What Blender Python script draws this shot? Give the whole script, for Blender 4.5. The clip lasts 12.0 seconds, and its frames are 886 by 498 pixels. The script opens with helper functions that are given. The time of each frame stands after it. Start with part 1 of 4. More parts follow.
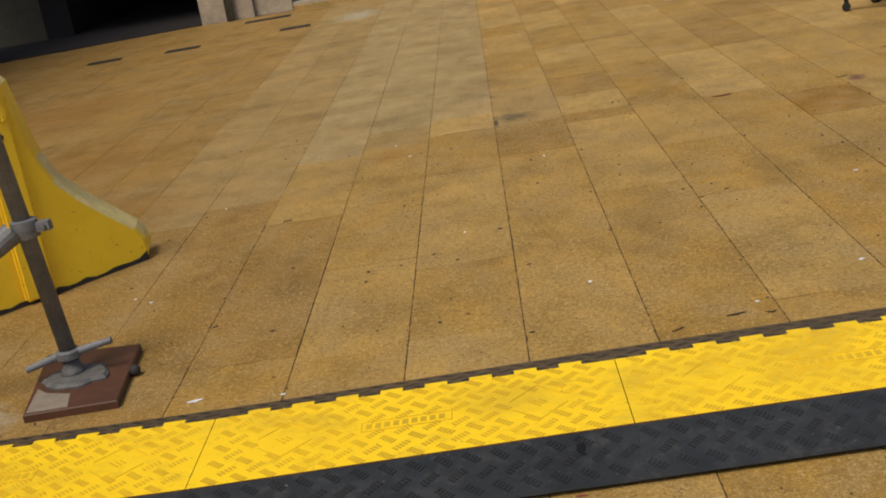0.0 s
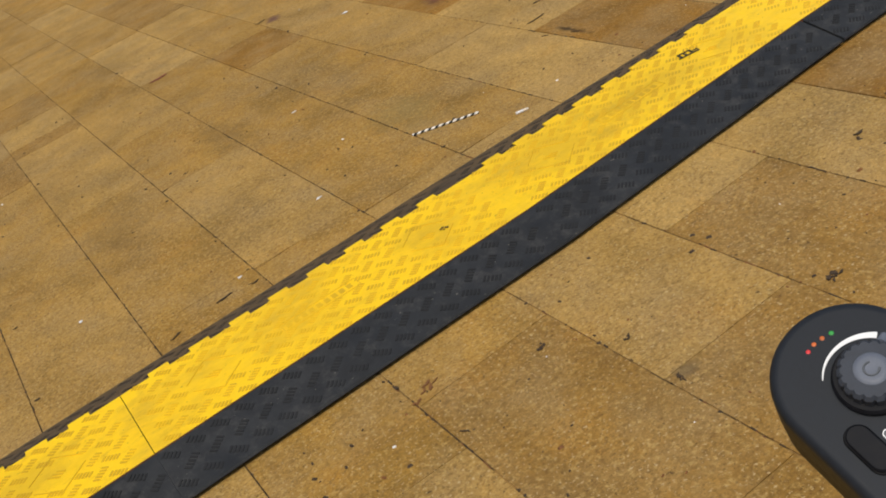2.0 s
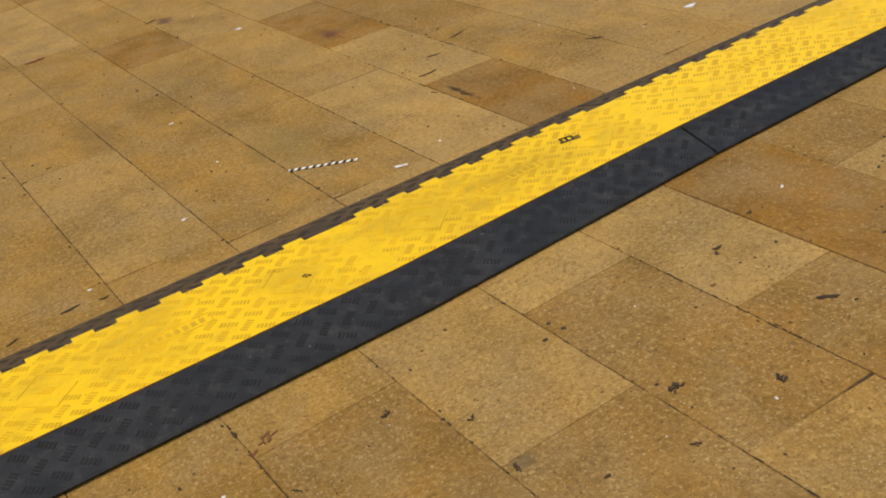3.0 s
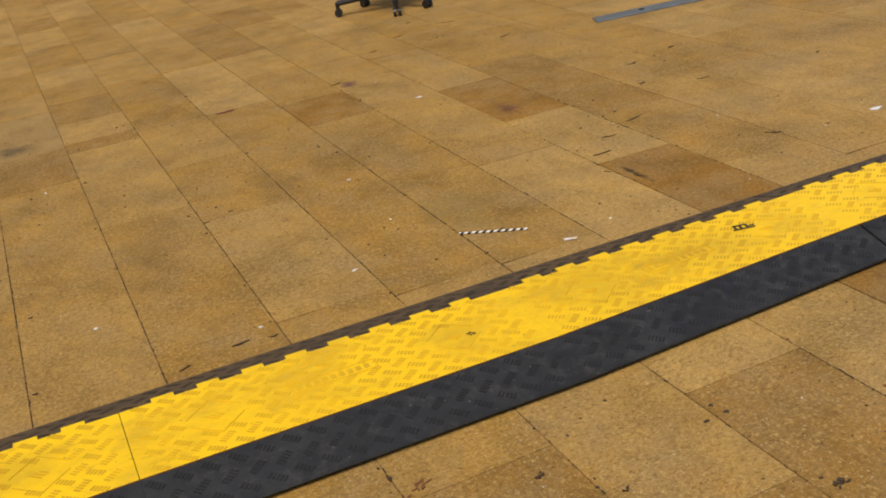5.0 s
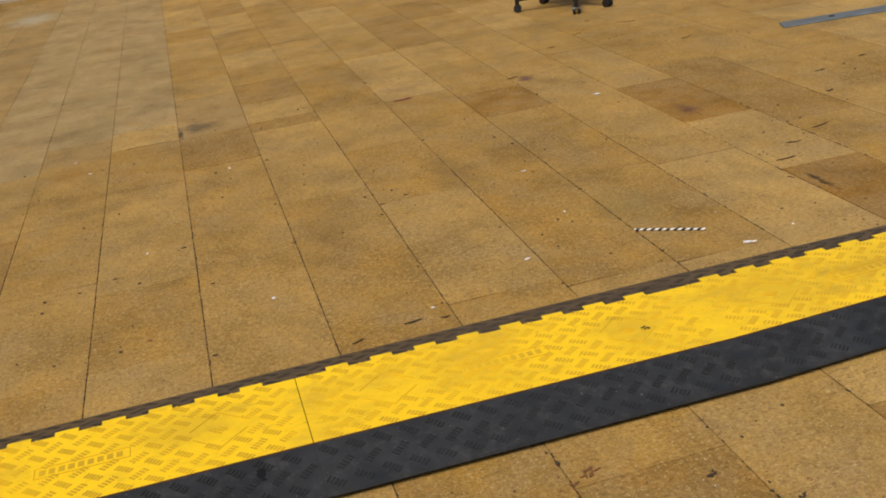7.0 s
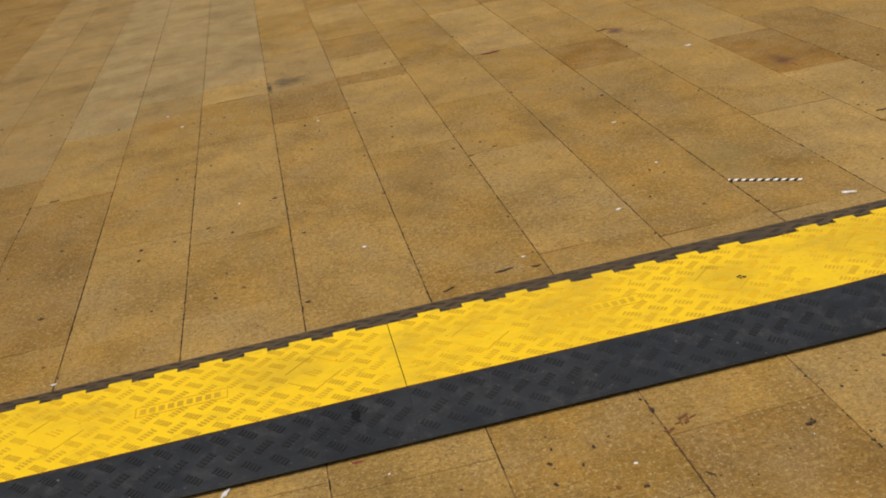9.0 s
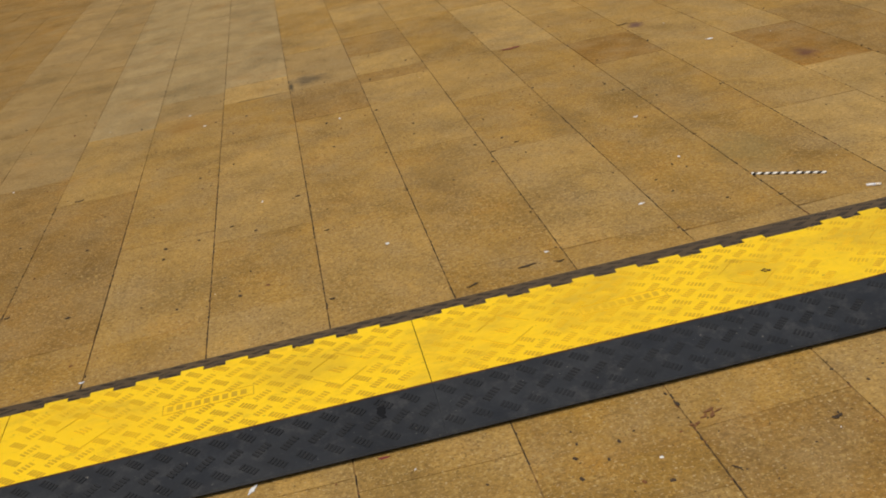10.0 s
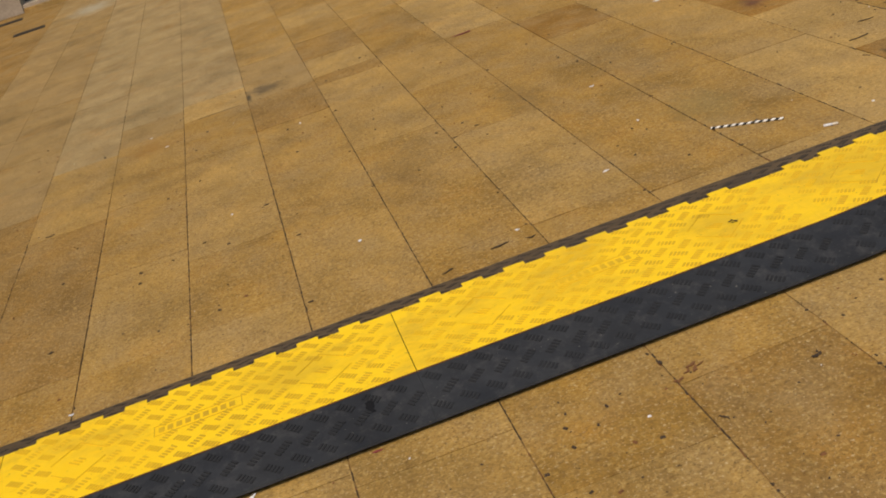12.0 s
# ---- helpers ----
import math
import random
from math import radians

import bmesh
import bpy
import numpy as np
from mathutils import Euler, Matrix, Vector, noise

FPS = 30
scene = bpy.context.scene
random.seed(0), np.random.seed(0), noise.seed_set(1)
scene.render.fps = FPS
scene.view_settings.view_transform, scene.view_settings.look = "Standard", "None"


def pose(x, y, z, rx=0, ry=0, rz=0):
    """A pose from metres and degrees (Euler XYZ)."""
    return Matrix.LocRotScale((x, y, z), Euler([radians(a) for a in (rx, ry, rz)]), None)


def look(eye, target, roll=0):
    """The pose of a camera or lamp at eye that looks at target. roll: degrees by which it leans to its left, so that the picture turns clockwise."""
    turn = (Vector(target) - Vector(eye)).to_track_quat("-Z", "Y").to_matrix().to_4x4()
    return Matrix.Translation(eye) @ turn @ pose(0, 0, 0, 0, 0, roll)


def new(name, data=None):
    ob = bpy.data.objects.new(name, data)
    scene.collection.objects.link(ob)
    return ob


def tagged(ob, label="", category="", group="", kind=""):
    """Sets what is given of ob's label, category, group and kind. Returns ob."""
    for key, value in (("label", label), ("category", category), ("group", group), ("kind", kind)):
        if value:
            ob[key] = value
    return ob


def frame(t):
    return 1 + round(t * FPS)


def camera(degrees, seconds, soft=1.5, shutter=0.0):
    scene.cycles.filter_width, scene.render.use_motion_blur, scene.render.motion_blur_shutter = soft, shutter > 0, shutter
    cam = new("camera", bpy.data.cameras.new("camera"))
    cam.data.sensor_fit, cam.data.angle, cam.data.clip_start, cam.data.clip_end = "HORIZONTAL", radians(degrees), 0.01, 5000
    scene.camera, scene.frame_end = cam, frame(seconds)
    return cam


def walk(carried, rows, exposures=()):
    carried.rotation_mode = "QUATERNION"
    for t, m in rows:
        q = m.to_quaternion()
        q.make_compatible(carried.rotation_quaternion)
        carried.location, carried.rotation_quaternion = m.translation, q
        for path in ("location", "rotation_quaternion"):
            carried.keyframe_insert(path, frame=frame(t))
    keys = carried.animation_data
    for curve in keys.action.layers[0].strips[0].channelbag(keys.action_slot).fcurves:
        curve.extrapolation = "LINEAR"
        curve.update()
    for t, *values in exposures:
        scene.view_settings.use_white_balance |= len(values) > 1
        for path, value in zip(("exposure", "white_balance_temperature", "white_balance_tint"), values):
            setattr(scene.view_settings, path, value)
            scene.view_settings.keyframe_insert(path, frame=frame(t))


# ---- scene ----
cam = camera(41.9, 12.0, soft=1.85)
PATH = [
    (0, (-0.157, -2.302, 1.101), (-0.277, -0.401, 0.49), -9.6),
    (0.5, (-0.111, -2.306, 1.097), (-0.114, -0.423, 0.424), -13.9),
    (1, (-0.063, -2.326, 1.112), (0.146, -0.479, 0.374), -17.1),
    (1.5, (0.005, -2.325, 1.110), (0.399, -0.541, 0.297), -20.5),
    (1.7, (0.024, -2.316, 1.11), (0.436, -0.543, 0.283), -22.9),
    (2, (0.057, -2.315, 1.117), (0.613, -0.604, 0.244), -24.7),
    (2.5, (0.084, -2.297, 1.139), (0.805, -0.733, 0.121), -19.9),
    (2.8, (0.081, -2.294, 1.163), (0.822, -0.722, 0.180), -15.5),
    (3, (0.078, -2.293, 1.186), (0.855, -0.69, 0.277), -12.5),
    (3.2, (0.055, -2.293, 1.185), (0.865, -0.672, 0.338), -10.4),
    (4.8, (0.014, -2.318, 1.176), (0.674, -0.581, 0.437), -9.6),
    (5, (0.004, -2.316, 1.173), (0.61, -0.557, 0.437), -9.5),
    (5.5, (-0.015, -2.313, 1.165), (0.528, -0.538, 0.422), -9.0),
    (6, (-0.028, -2.31, 1.158), (0.408, -0.49, 0.451), -9.9),
    (6.5, (-0.045, -2.31, 1.152), (0.357, -0.484, 0.443), -8.5),
    (7, (-0.058, -2.316, 1.151), (0.3, -0.475, 0.457), -8.5),
    (7.5, (-0.068, -2.313, 1.133), (0.226, -0.457, 0.446), -9.8),
    (7.7, (-0.07, -2.314, 1.132), (0.209, -0.465, 0.422), -9.9),
    (9.5, (-0.094, -2.319, 1.123), (0.095, -0.469, 0.388), -10.1),
    (10, (-0.095, -2.322, 1.127), (0.078, -0.47, 0.392), -10.7),
    (10.5, (-0.093, -2.321, 1.119), (0.072, -0.468, 0.384), -11.3),
    (11, (-0.091, -2.33, 1.124), (0.068, -0.472, 0.4), -12.4),
    (11.5, (-0.074, -2.338, 1.114), (0.11, -0.487, 0.38), -15.3),
    (12, (-0.074, -2.343, 1.118), (0.124, -0.501, 0.364), -17.3),
]
# the camera's picture turns a little warmer in the middle and at the end
WARMTH = [(0, 0.0, 6450, 9), (2.5, 0.03, 6500, 10), (3.2, 0.0, 6600, 11.5), (5.5, -0.02, 6800, 14), (7.5, -0.03, 6580, 11), (9.5, -0.04, 6520, 10), (11, -0.03, 6580, 11), (12, -0.02, 6700, 13)]
walk(cam, [(t, look(eye, target, roll)) for t, eye, target, roll in PATH], WARMTH)

# ---- world and light ----
SUN_ELEV, SUN_AZ = radians(58), radians(216)      # azimuth clockwise from +y
world = bpy.data.worlds.new("world")
scene.world = world
world.use_nodes = True
wn, wl = world.node_tree.nodes, world.node_tree.links
sky = wn.new("ShaderNodeTexSky")
sky.sky_type, sky.sun_disc = "NISHITA", False
sky.sun_elevation, sky.sun_rotation = SUN_ELEV, SUN_AZ
sky.dust_density = 3.0
wl.new(sky.outputs[0], wn["Background"].inputs[0])
wn["Background"].inputs[1].default_value = 0.10
sun = new("sun", bpy.data.lights.new("sun", "SUN"))
sun.data.energy, sun.data.angle, sun.data.color = 2.54, radians(22), (1.0, 0.93, 0.80)
sun_dir = Vector((math.sin(SUN_AZ) * math.cos(SUN_ELEV), math.cos(SUN_AZ) * math.cos(SUN_ELEV), math.sin(SUN_ELEV)))
sun.matrix_world = look(sun_dir * 20, (0, 0, 0))
scene.view_settings.exposure = 0.0


# ---- materials ----
class Nodes:
    """A node material with short ways to add and join nodes."""

    def __init__(self, name, rough=0.6, metal=0.0, color=(0.5, 0.5, 0.5), coat=0.0):
        self.mat = bpy.data.materials.new(name)
        self.mat.use_nodes = True
        self.t = self.mat.node_tree
        self.b = self.t.nodes["Principled BSDF"]
        self.b.inputs["Base Color"].default_value = (*color, 1)
        self.b.inputs["Roughness"].default_value = rough
        self.b.inputs["Metallic"].default_value = metal
        self.b.inputs["Coat Weight"].default_value = coat
        self.geo = self.t.nodes.new("ShaderNodeNewGeometry")
        self.tc = self.t.nodes.new("ShaderNodeTexCoord")
        self.pos = self.geo.outputs["Position"]
        self.obj = self.tc.outputs["Object"]

    def join(self, a, b):
        self.t.links.new(a, b)

    def noise(self, scale, detail=4, rough=0.6, at=None):
        n = self.t.nodes.new("ShaderNodeTexNoise")
        n.inputs["Scale"].default_value, n.inputs["Detail"].default_value, n.inputs["Roughness"].default_value = scale, detail, rough
        self.join(at or self.pos, n.inputs["Vector"])
        return n.outputs["Fac"]

    def voronoi(self, scale, at=None, out="Distance"):
        n = self.t.nodes.new("ShaderNodeTexVoronoi")
        n.inputs["Scale"].default_value = scale
        self.join(at or self.pos, n.inputs["Vector"])
        return n.outputs[out]

    def ramp(self, fac, *stops):
        n = self.t.nodes.new("ShaderNodeValToRGB")
        e = n.color_ramp.elements
        while len(e) < len(stops):
            e.new(0.5)
        for el, (p, c) in zip(e, stops):
            el.position = p
            el.color = (*c, 1) if isinstance(c, tuple) else (c, c, c, 1)
        self.join(fac, n.inputs[0])
        return n.outputs["Color"]

    def mix(self, fac, a, b, mode="MIX"):
        n = self.t.nodes.new("ShaderNodeMix")
        n.data_type, n.blend_type = "RGBA", mode
        for sock, v in ((n.inputs[0], fac), (n.inputs[6], a), (n.inputs[7], b)):
            if isinstance(v, (int, float)):
                sock.default_value = v
            elif isinstance(v, tuple):
                sock.default_value = (*v, 1)
            else:
                self.join(v, sock)
        return n.outputs[2]

    def math(self, op, a, b=0.0):
        n = self.t.nodes.new("ShaderNodeMath")
        n.operation = op
        for sock, v in ((n.inputs[0], a), (n.inputs[1], b)):
            if isinstance(v, (int, float)):
                sock.default_value = v
            else:
                self.join(v, sock)
        return n.outputs[0]

    def stretch(self, x, y, z, at=None):
        n = self.t.nodes.new("ShaderNodeMapping")
        n.inputs["Scale"].default_value = (x, y, z)
        self.join(at or self.pos, n.inputs["Vector"])
        return n.outputs[0]

    def bump(self, height, strength=0.3, distance=0.002):
        n = self.t.nodes.new("ShaderNodeBump")
        n.inputs["Strength"].default_value, n.inputs["Distance"].default_value = strength, distance
        self.join(height, n.inputs["Height"])
        self.join(n.outputs[0], self.b.inputs["Normal"])

    def blot(self, x, y, long, wide):
        """How far a ragged patch round (x, y) covers the surface."""
        mp = self.t.nodes.new("ShaderNodeMapping")
        mp.vector_type = "POINT"
        mp.inputs["Location"].default_value = (-x / wide, -y / long, 0)
        mp.inputs["Scale"].default_value = (1 / wide, 1 / long, 0)
        self.join(self.pos, mp.inputs["Vector"])
        ln = self.t.nodes.new("ShaderNodeVectorMath")
        ln.operation = "LENGTH"
        self.join(mp.outputs[0], ln.inputs[0])
        edge = self.math("ADD", ln.outputs["Value"], self.math("MULTIPLY", self.math("SUBTRACT", self.noise(14, 5, 0.7), 0.5), 2.2))
        return self.ramp(edge, (0.25, 1.0), (1.0, 0.0))

    def color(self, c):
        self.join(c, self.b.inputs["Base Color"])

    def roughness(self, r):
        self.join(r, self.b.inputs["Roughness"])


STAINS_AND_MARKS = ((-0.150, 2.86, 0.12, 0.016, (0.04, 0.036, 0.024), 0.9), (-0.06, 2.93, 0.13, 0.10, (0.09, 0.07, 0.042), 0.75), (-0.60, 2.52, 0.16, 0.14, (0.27, 0.135, 0.028), 0.6), (1.40, 2.64, 0.07, 0.045, (0.10, 0.045, 0.05), 0.8), (1.72, 1.64, 0.10, 0.05, (0.10, 0.035, 0.03), 0.75),
          (0.75, 1.45, 0.30, 0.10, (0.12, 0.085, 0.04), 0.35), (0.25, 1.15, 0.25, 0.12, (0.13, 0.09, 0.04), 0.3), (0.785, -0.955, 0.03, 0.03, (0.09, 0.075, 0.05), 0.5), (1.12, 0.75, 0.22, 0.12, (0.19, 0.155, 0.06), 0.4),
          (-2.2, 3.4, 0.7, 0.5, (0.25, 0.120, 0.025), 0.5), (-1.7, 2.2, 0.4, 0.4, (0.23, 0.112, 0.024), 0.5), (-2.9, 5.2, 0.8, 0.6, (0.27, 0.13, 0.03), 0.5), (-1.25, 8.4, 0.5, 0.25, (0.42, 0.40, 0.30), 0.6),
          (1.668, 0.64, 0.13, 0.014, (0.03, 0.018, 0.008), 0.9), (-0.30, 2.762, 0.010, 0.15, (0.05, 0.040, 0.024), 0.7), (-1.53, 0.27, 0.11, 0.13, (0.40, 0.34, 0.25), 0.75))


def stone(name, lo, hi, grain=1.0):
    """Granular yellow-brown paving stone, worn and stained; every slab a little different."""
    m = Nodes(name, 0.62)
    m.b.inputs["Specular IOR Level"].default_value = 0.18
    info = m.t.nodes.new("ShaderNodeObjectInfo")
    rnd = m.math("FRACT", m.math("ADD", info.outputs["Random"], m.geo.outputs["Random Per Island"]))
    base = m.mix(rnd, lo, hi)
    # wide clouds of wear and grime
    cloud = m.ramp(m.noise(2.2, 5, 0.62), (0.32, 0.58), (0.50, 0.98), (0.70, 1.18))
    base = m.mix(0.85, base, cloud, "MULTIPLY")
    streak = m.ramp(m.noise(9, 6, 0.7, m.stretch(1, 0.45, 1)), (0.36, 0.70), (0.55, 1.0), (0.75, 1.10))
    base = m.mix(0.65, base, streak, "MULTIPLY")
    ochre = m.ramp(m.noise(4.2, 5, 0.65), (0.55, 0.0), (0.72, 1.0))
    base = m.mix(m.math("MULTIPLY", ochre, 0.36), base, (0.40, 0.185, 0.026))
    tan = m.ramp(m.noise(6.5, 6, 0.7, m.stretch(1, 0.7, 1)), (0.47, 0.0), (0.66, 1.0))
    base = m.mix(m.math("MULTIPLY", tan, 0.52), base, (0.345, 0.226, 0.088))
    brown = m.ramp(m.noise(7.7, 6, 0.72, m.stretch(0.8, 1, 1)), (0.30, 1.0), (0.47, 0.0))
    base = m.mix(m.math("MULTIPLY", brown, 0.52), base, (0.205, 0.112, 0.028))
    grey = m.ramp(m.noise(3.1, 5, 0.7, m.stretch(1, 0.8, 1)), (0.48, 0.0), (0.66, 1.0))
    base = m.mix(m.math("MULTIPLY", grey, 0.45), base, (0.300, 0.210, 0.096))
    # coarse clusters of grains, stronger where the face is worn open
    worn = m.ramp(m.noise(8, 5, 0.7), (0.36, 0.55), (0.60, 1.0))
    light = m.ramp(m.noise(85, 5, 0.72, m.stretch(1.0, 0.75, 1)), (0.51, 0.0), (0.63, 1.0))
    base = m.mix(m.math("MULTIPLY", m.math("MULTIPLY", light, worn), 0.55 * grain), base, (0.535, 0.370, 0.130))
    deep = m.ramp(m.noise(78, 5, 0.74, m.stretch(0.8, 1.0, 1)), (0.37, 1.0), (0.49, 0.0))
    base = m.mix(m.math("MULTIPLY", m.math("MULTIPLY", deep, worn), 0.60 * grain), base, (0.150, 0.080, 0.022))
    # fine grains
    g1 = m.voronoi(230, out="Color")
    base = m.mix(0.55 * grain, base, m.ramp(g1, (0.0, 0.62), (0.45, 0.95), (0.8, 1.2), (1.0, 1.5)), "MULTIPLY")
    pale = m.ramp(m.noise(150, 2, 0.5), (0.62, 0.0), (0.69, 1.0))
    base = m.mix(m.math("MULTIPLY", m.math("MULTIPLY", pale, worn), 0.62 * grain), base, (0.62, 0.49, 0.27))
    # small dark pits, specks and spots
    dots = m.math("MULTIPLY", m.ramp(m.noise(165, 3, 0.6), (0.34, 1.0), (0.40, 0.0)), worn)
    base = m.mix(m.math("MULTIPLY", dots, 0.75 * grain), base, (0.085, 0.045, 0.014))
    pits = m.ramp(m.noise(64, 4, 0.68), (0.30, 1.0), (0.36, 0.0))
    base = m.mix(m.math("MULTIPLY", pits, 0.8), base, (0.055, 0.032, 0.014))
    spots = m.ramp(m.noise(16, 5, 0.75), (0.27, 1.0), (0.33, 0.0))
    base = m.mix(m.math("MULTIPLY", spots, 0.6), base, (0.07, 0.045, 0.022))
    smudge = m.ramp(m.noise(24, 5, 0.74, m.stretch(1, 0.7, 1)), (0.28, 1.0), (0.40, 0.0))
    base = m.mix(m.math("MULTIPLY", smudge, 0.42), base, (0.13, 0.092, 0.05))
    # stains, cement, a crack, a joint line, pale and brown patches, all ragged-edged
    for sx, sy, long, wide, ink, much in STAINS_AND_MARKS:
        base = m.mix(m.math("MULTIPLY", m.blot(sx, sy, long, wide), much), base, ink)
    m.color(base)
    m.roughness(m.ramp(m.noise(6, 4), (0.35, 0.5), (0.7, 0.72)))
    h = m.math("ADD", m.math("MULTIPLY", m.noise(240, 3, 0.7), 0.6), m.math("MULTIPLY", m.noise(40, 4), 0.8))
    h = m.math("SUBTRACT", h, m.math("MULTIPLY", pits, 0.5))
    m.bump(h, 0.45, 0.0022)
    return m.mat


STONE = stone("paving_stone", (0.350, 0.198, 0.040), (0.425, 0.262, 0.074))
STONE_DARK = stone("dark_paving_stone", (0.262, 0.128, 0.016), (0.280, 0.138, 0.020), 0.7)
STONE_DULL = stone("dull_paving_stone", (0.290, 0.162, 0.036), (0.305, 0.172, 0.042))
STONE_PALE = stone("pale_paving_stone", (0.435, 0.272, 0.080), (0.46, 0.292, 0.092))
STONE_GREY = stone("greyish_paving_stone", (0.350, 0.252, 0.112), (0.38, 0.272, 0.124), 0.7)
STONE_DRAB = stone("drab_paving_stone", (0.330, 0.214, 0.076), (0.365, 0.240, 0.094), 0.7)

STONES = (STONE, STONE_DARK, STONE_PALE, STONE_GREY, STONE_DULL, STONE_DRAB)


def plain(name, color, rough=0.5, metal=0.0, scale=30.0, vary=0.25, bump=0.15, coat=0.0, distance=0.001, gloss=0.5):
    """A surface with soft blotches and fine grain."""
    m = Nodes(name, rough, metal, color, coat)
    m.b.inputs["Specular IOR Level"].default_value = gloss
    f = m.math("ADD", m.math("MULTIPLY", m.noise(scale, 5, 0.65), 0.6), m.math("MULTIPLY", m.noise(scale * 7, 3), 0.4))
    dark = tuple(c * (1 - vary) for c in color)
    light = tuple(min(1, c * (1 + vary * 0.7)) for c in color)
    m.color(m.ramp(f, (0.32, dark), (0.68, light)))
    m.roughness(m.ramp(f, (0.3, max(0.05, rough - 0.1)), (0.7, min(1, rough + 0.1))))
    m.bump(f, bump, distance)
    return m.mat


def joint_dirt():
    m = Nodes("joint_dirt", 0.95)
    m.color(m.ramp(m.noise(7, 6, 0.75), (0.38, (0.024, 0.015, 0.008)), (0.48, (0.085, 0.050, 0.019)), (0.58, (0.27, 0.155, 0.045))))
    m.bump(m.noise(80, 4), 0.4, 0.002)
    return m.mat


SOIL = joint_dirt()


def lid_plastic():
    m = Nodes("yellow_plastic", 0.42, 0.0)
    c = m.mix(m.ramp(m.noise(3.5, 5, 0.65), (0.38, 0.0), (0.70, 0.8)), (1.0, 0.655, 0.006), (0.92, 0.575, 0.008))
    scuff = m.ramp(m.noise(14, 6, 0.75, m.stretch(1, 1.6, 1)), (0.54, 0.0), (0.74, 0.75))
    c = m.mix(scuff, c, (0.60, 0.36, 0.016))
    grime = m.ramp(m.noise(4.2, 5, 0.72, m.stretch(0.8, 1.5, 1)), (0.51, 0.0), (0.72, 0.55))
    c = m.mix(grime, c, (0.50, 0.31, 0.03))
    specks = m.ramp(m.noise(75, 3, 0.6), (0.29, 1.0), (0.33, 0.0))
    c = m.mix(m.math("MULTIPLY", specks, 0.55), c, (0.16, 0.10, 0.02))
    for x, y, long, wide, much in ((1.12, -0.10, 0.20, 0.22, 0.42), (1.40, -0.10, 0.16, 0.24, 0.38), (1.33, -0.09, 0.03, 0.16, 0.5), (-0.22, -0.10, 0.10, 0.20, 0.40), (0.74, -0.12, 0.09, 0.10, 0.30), (1.66, -0.12, 0.14, 0.08, 0.3)):
        c = m.mix(m.math("MULTIPLY", m.blot(x, y, long, wide), much), c, (0.46, 0.28, 0.022))
    m.color(c)
    m.roughness(m.ramp(m.noise(20, 4), (0.35, 0.36), (0.7, 0.55)))
    m.bump(m.noise(350, 3), 0.12, 0.0006)
    return m.mat


def rubber(name, dusty):
    """Scuffed rubber with pale dust in patches."""
    m = Nodes(name, 0.62)
    m.b.inputs["Specular IOR Level"].default_value = 0.35
    f = m.noise(5, 6, 0.7)
    c = m.ramp(f, (0.3, (0.0125, 0.0140, 0.0160)), (0.7, (0.024, 0.0265, 0.0295)))
    grey = m.ramp(m.noise(7, 5, 0.7), (0.50, 0.0), (0.72, 0.45))
    c = m.mix(grey, c, (0.050, 0.052, 0.054))
    dust = m.ramp(m.noise(26, 6, 0.78), (0.50, 0.0), (0.76, 0.6))
    c = m.mix(dust, c, (0.085, 0.082, 0.078))
    if dusty:
        brown = m.ramp(m.noise(11, 6, 0.75, m.stretch(0.5, 1.6, 1)), (0.34, 0.25), (0.62, 0.85))
        c = m.mix(brown, c, (0.135, 0.088, 0.040))
    specks = m.ramp(m.noise(120, 2, 0.5), (0.73, 0.0), (0.76, 1.0))
    c = m.mix(m.math("MULTIPLY", specks, 0.6), c, (0.22, 0.20, 0.17))
    m.color(c)
    m.roughness(m.ramp(m.noise(9, 5), (0.35, 0.48), (0.7, 0.75)))
    m.bump(m.noise(500, 3), 0.2, 0.0006)
    return m.mat


def worn_tread():
    """Tread marks: sharp and grimy in places, rubbed almost clean in others."""
    m = Nodes("worn_tread_yellow", 0.5)
    wear = m.ramp(m.noise(3.4, 5, 0.7), (0.36, 0.0), (0.62, 1.0))
    c = m.mix(wear, (0.58, 0.350, 0.014), (0.78, 0.480, 0.010))
    c = m.mix(m.ramp(m.noise(19, 4, 0.7), (0.52, 0.0), (0.72, 0.5)), c, (0.50, 0.30, 0.02))
    m.color(c)
    m.bump(m.noise(200, 3), 0.12, 0.0006)
    return m.mat


YELLOW = lid_plastic()
WORN_YELLOW = worn_tread()
EDGE_SHADE = plain("shaded_lid_edge", (0.12, 0.042, 0.007), 0.7, scale=12, vary=0.6)
RUBBER = rubber("black_rubber", False)
DUSTY_RUBBER = rubber("dusty_black_rubber", True)
TREAD_BLACK = plain("tread_black", (0.0105, 0.0115, 0.0130), 0.75, scale=6, vary=0.7)
TREAD_DUSTY = plain("dusty_tread", (0.045, 0.033, 0.020), 0.8, scale=20, vary=0.5)
SMEAR_BLACK = plain("tarry_black", (0.0093, 0.0099, 0.0114), 0.8, scale=40, vary=0.4, gloss=0.15)
INK = plain("black_print", (0.03, 0.028, 0.02), 0.6, scale=60, vary=0.5)
STEEL = plain("galvanised_steel", (0.165, 0.163, 0.168), 0.6, 0.15, scale=22, vary=0.45, bump=0.3)
STEEL_DARK = plain("dirty_steel", (0.125, 0.118, 0.112), 0.7, 0.1, scale=26, vary=0.5, bump=0.4)
BOARD = plain("red_brown_board", (0.085, 0.031, 0.014), 0.6, scale=18, vary=0.4, bump=0.4)
MORTAR = plain("pale_dust_patch", (0.24, 0.19, 0.14), 0.8, scale=30, vary=0.3)


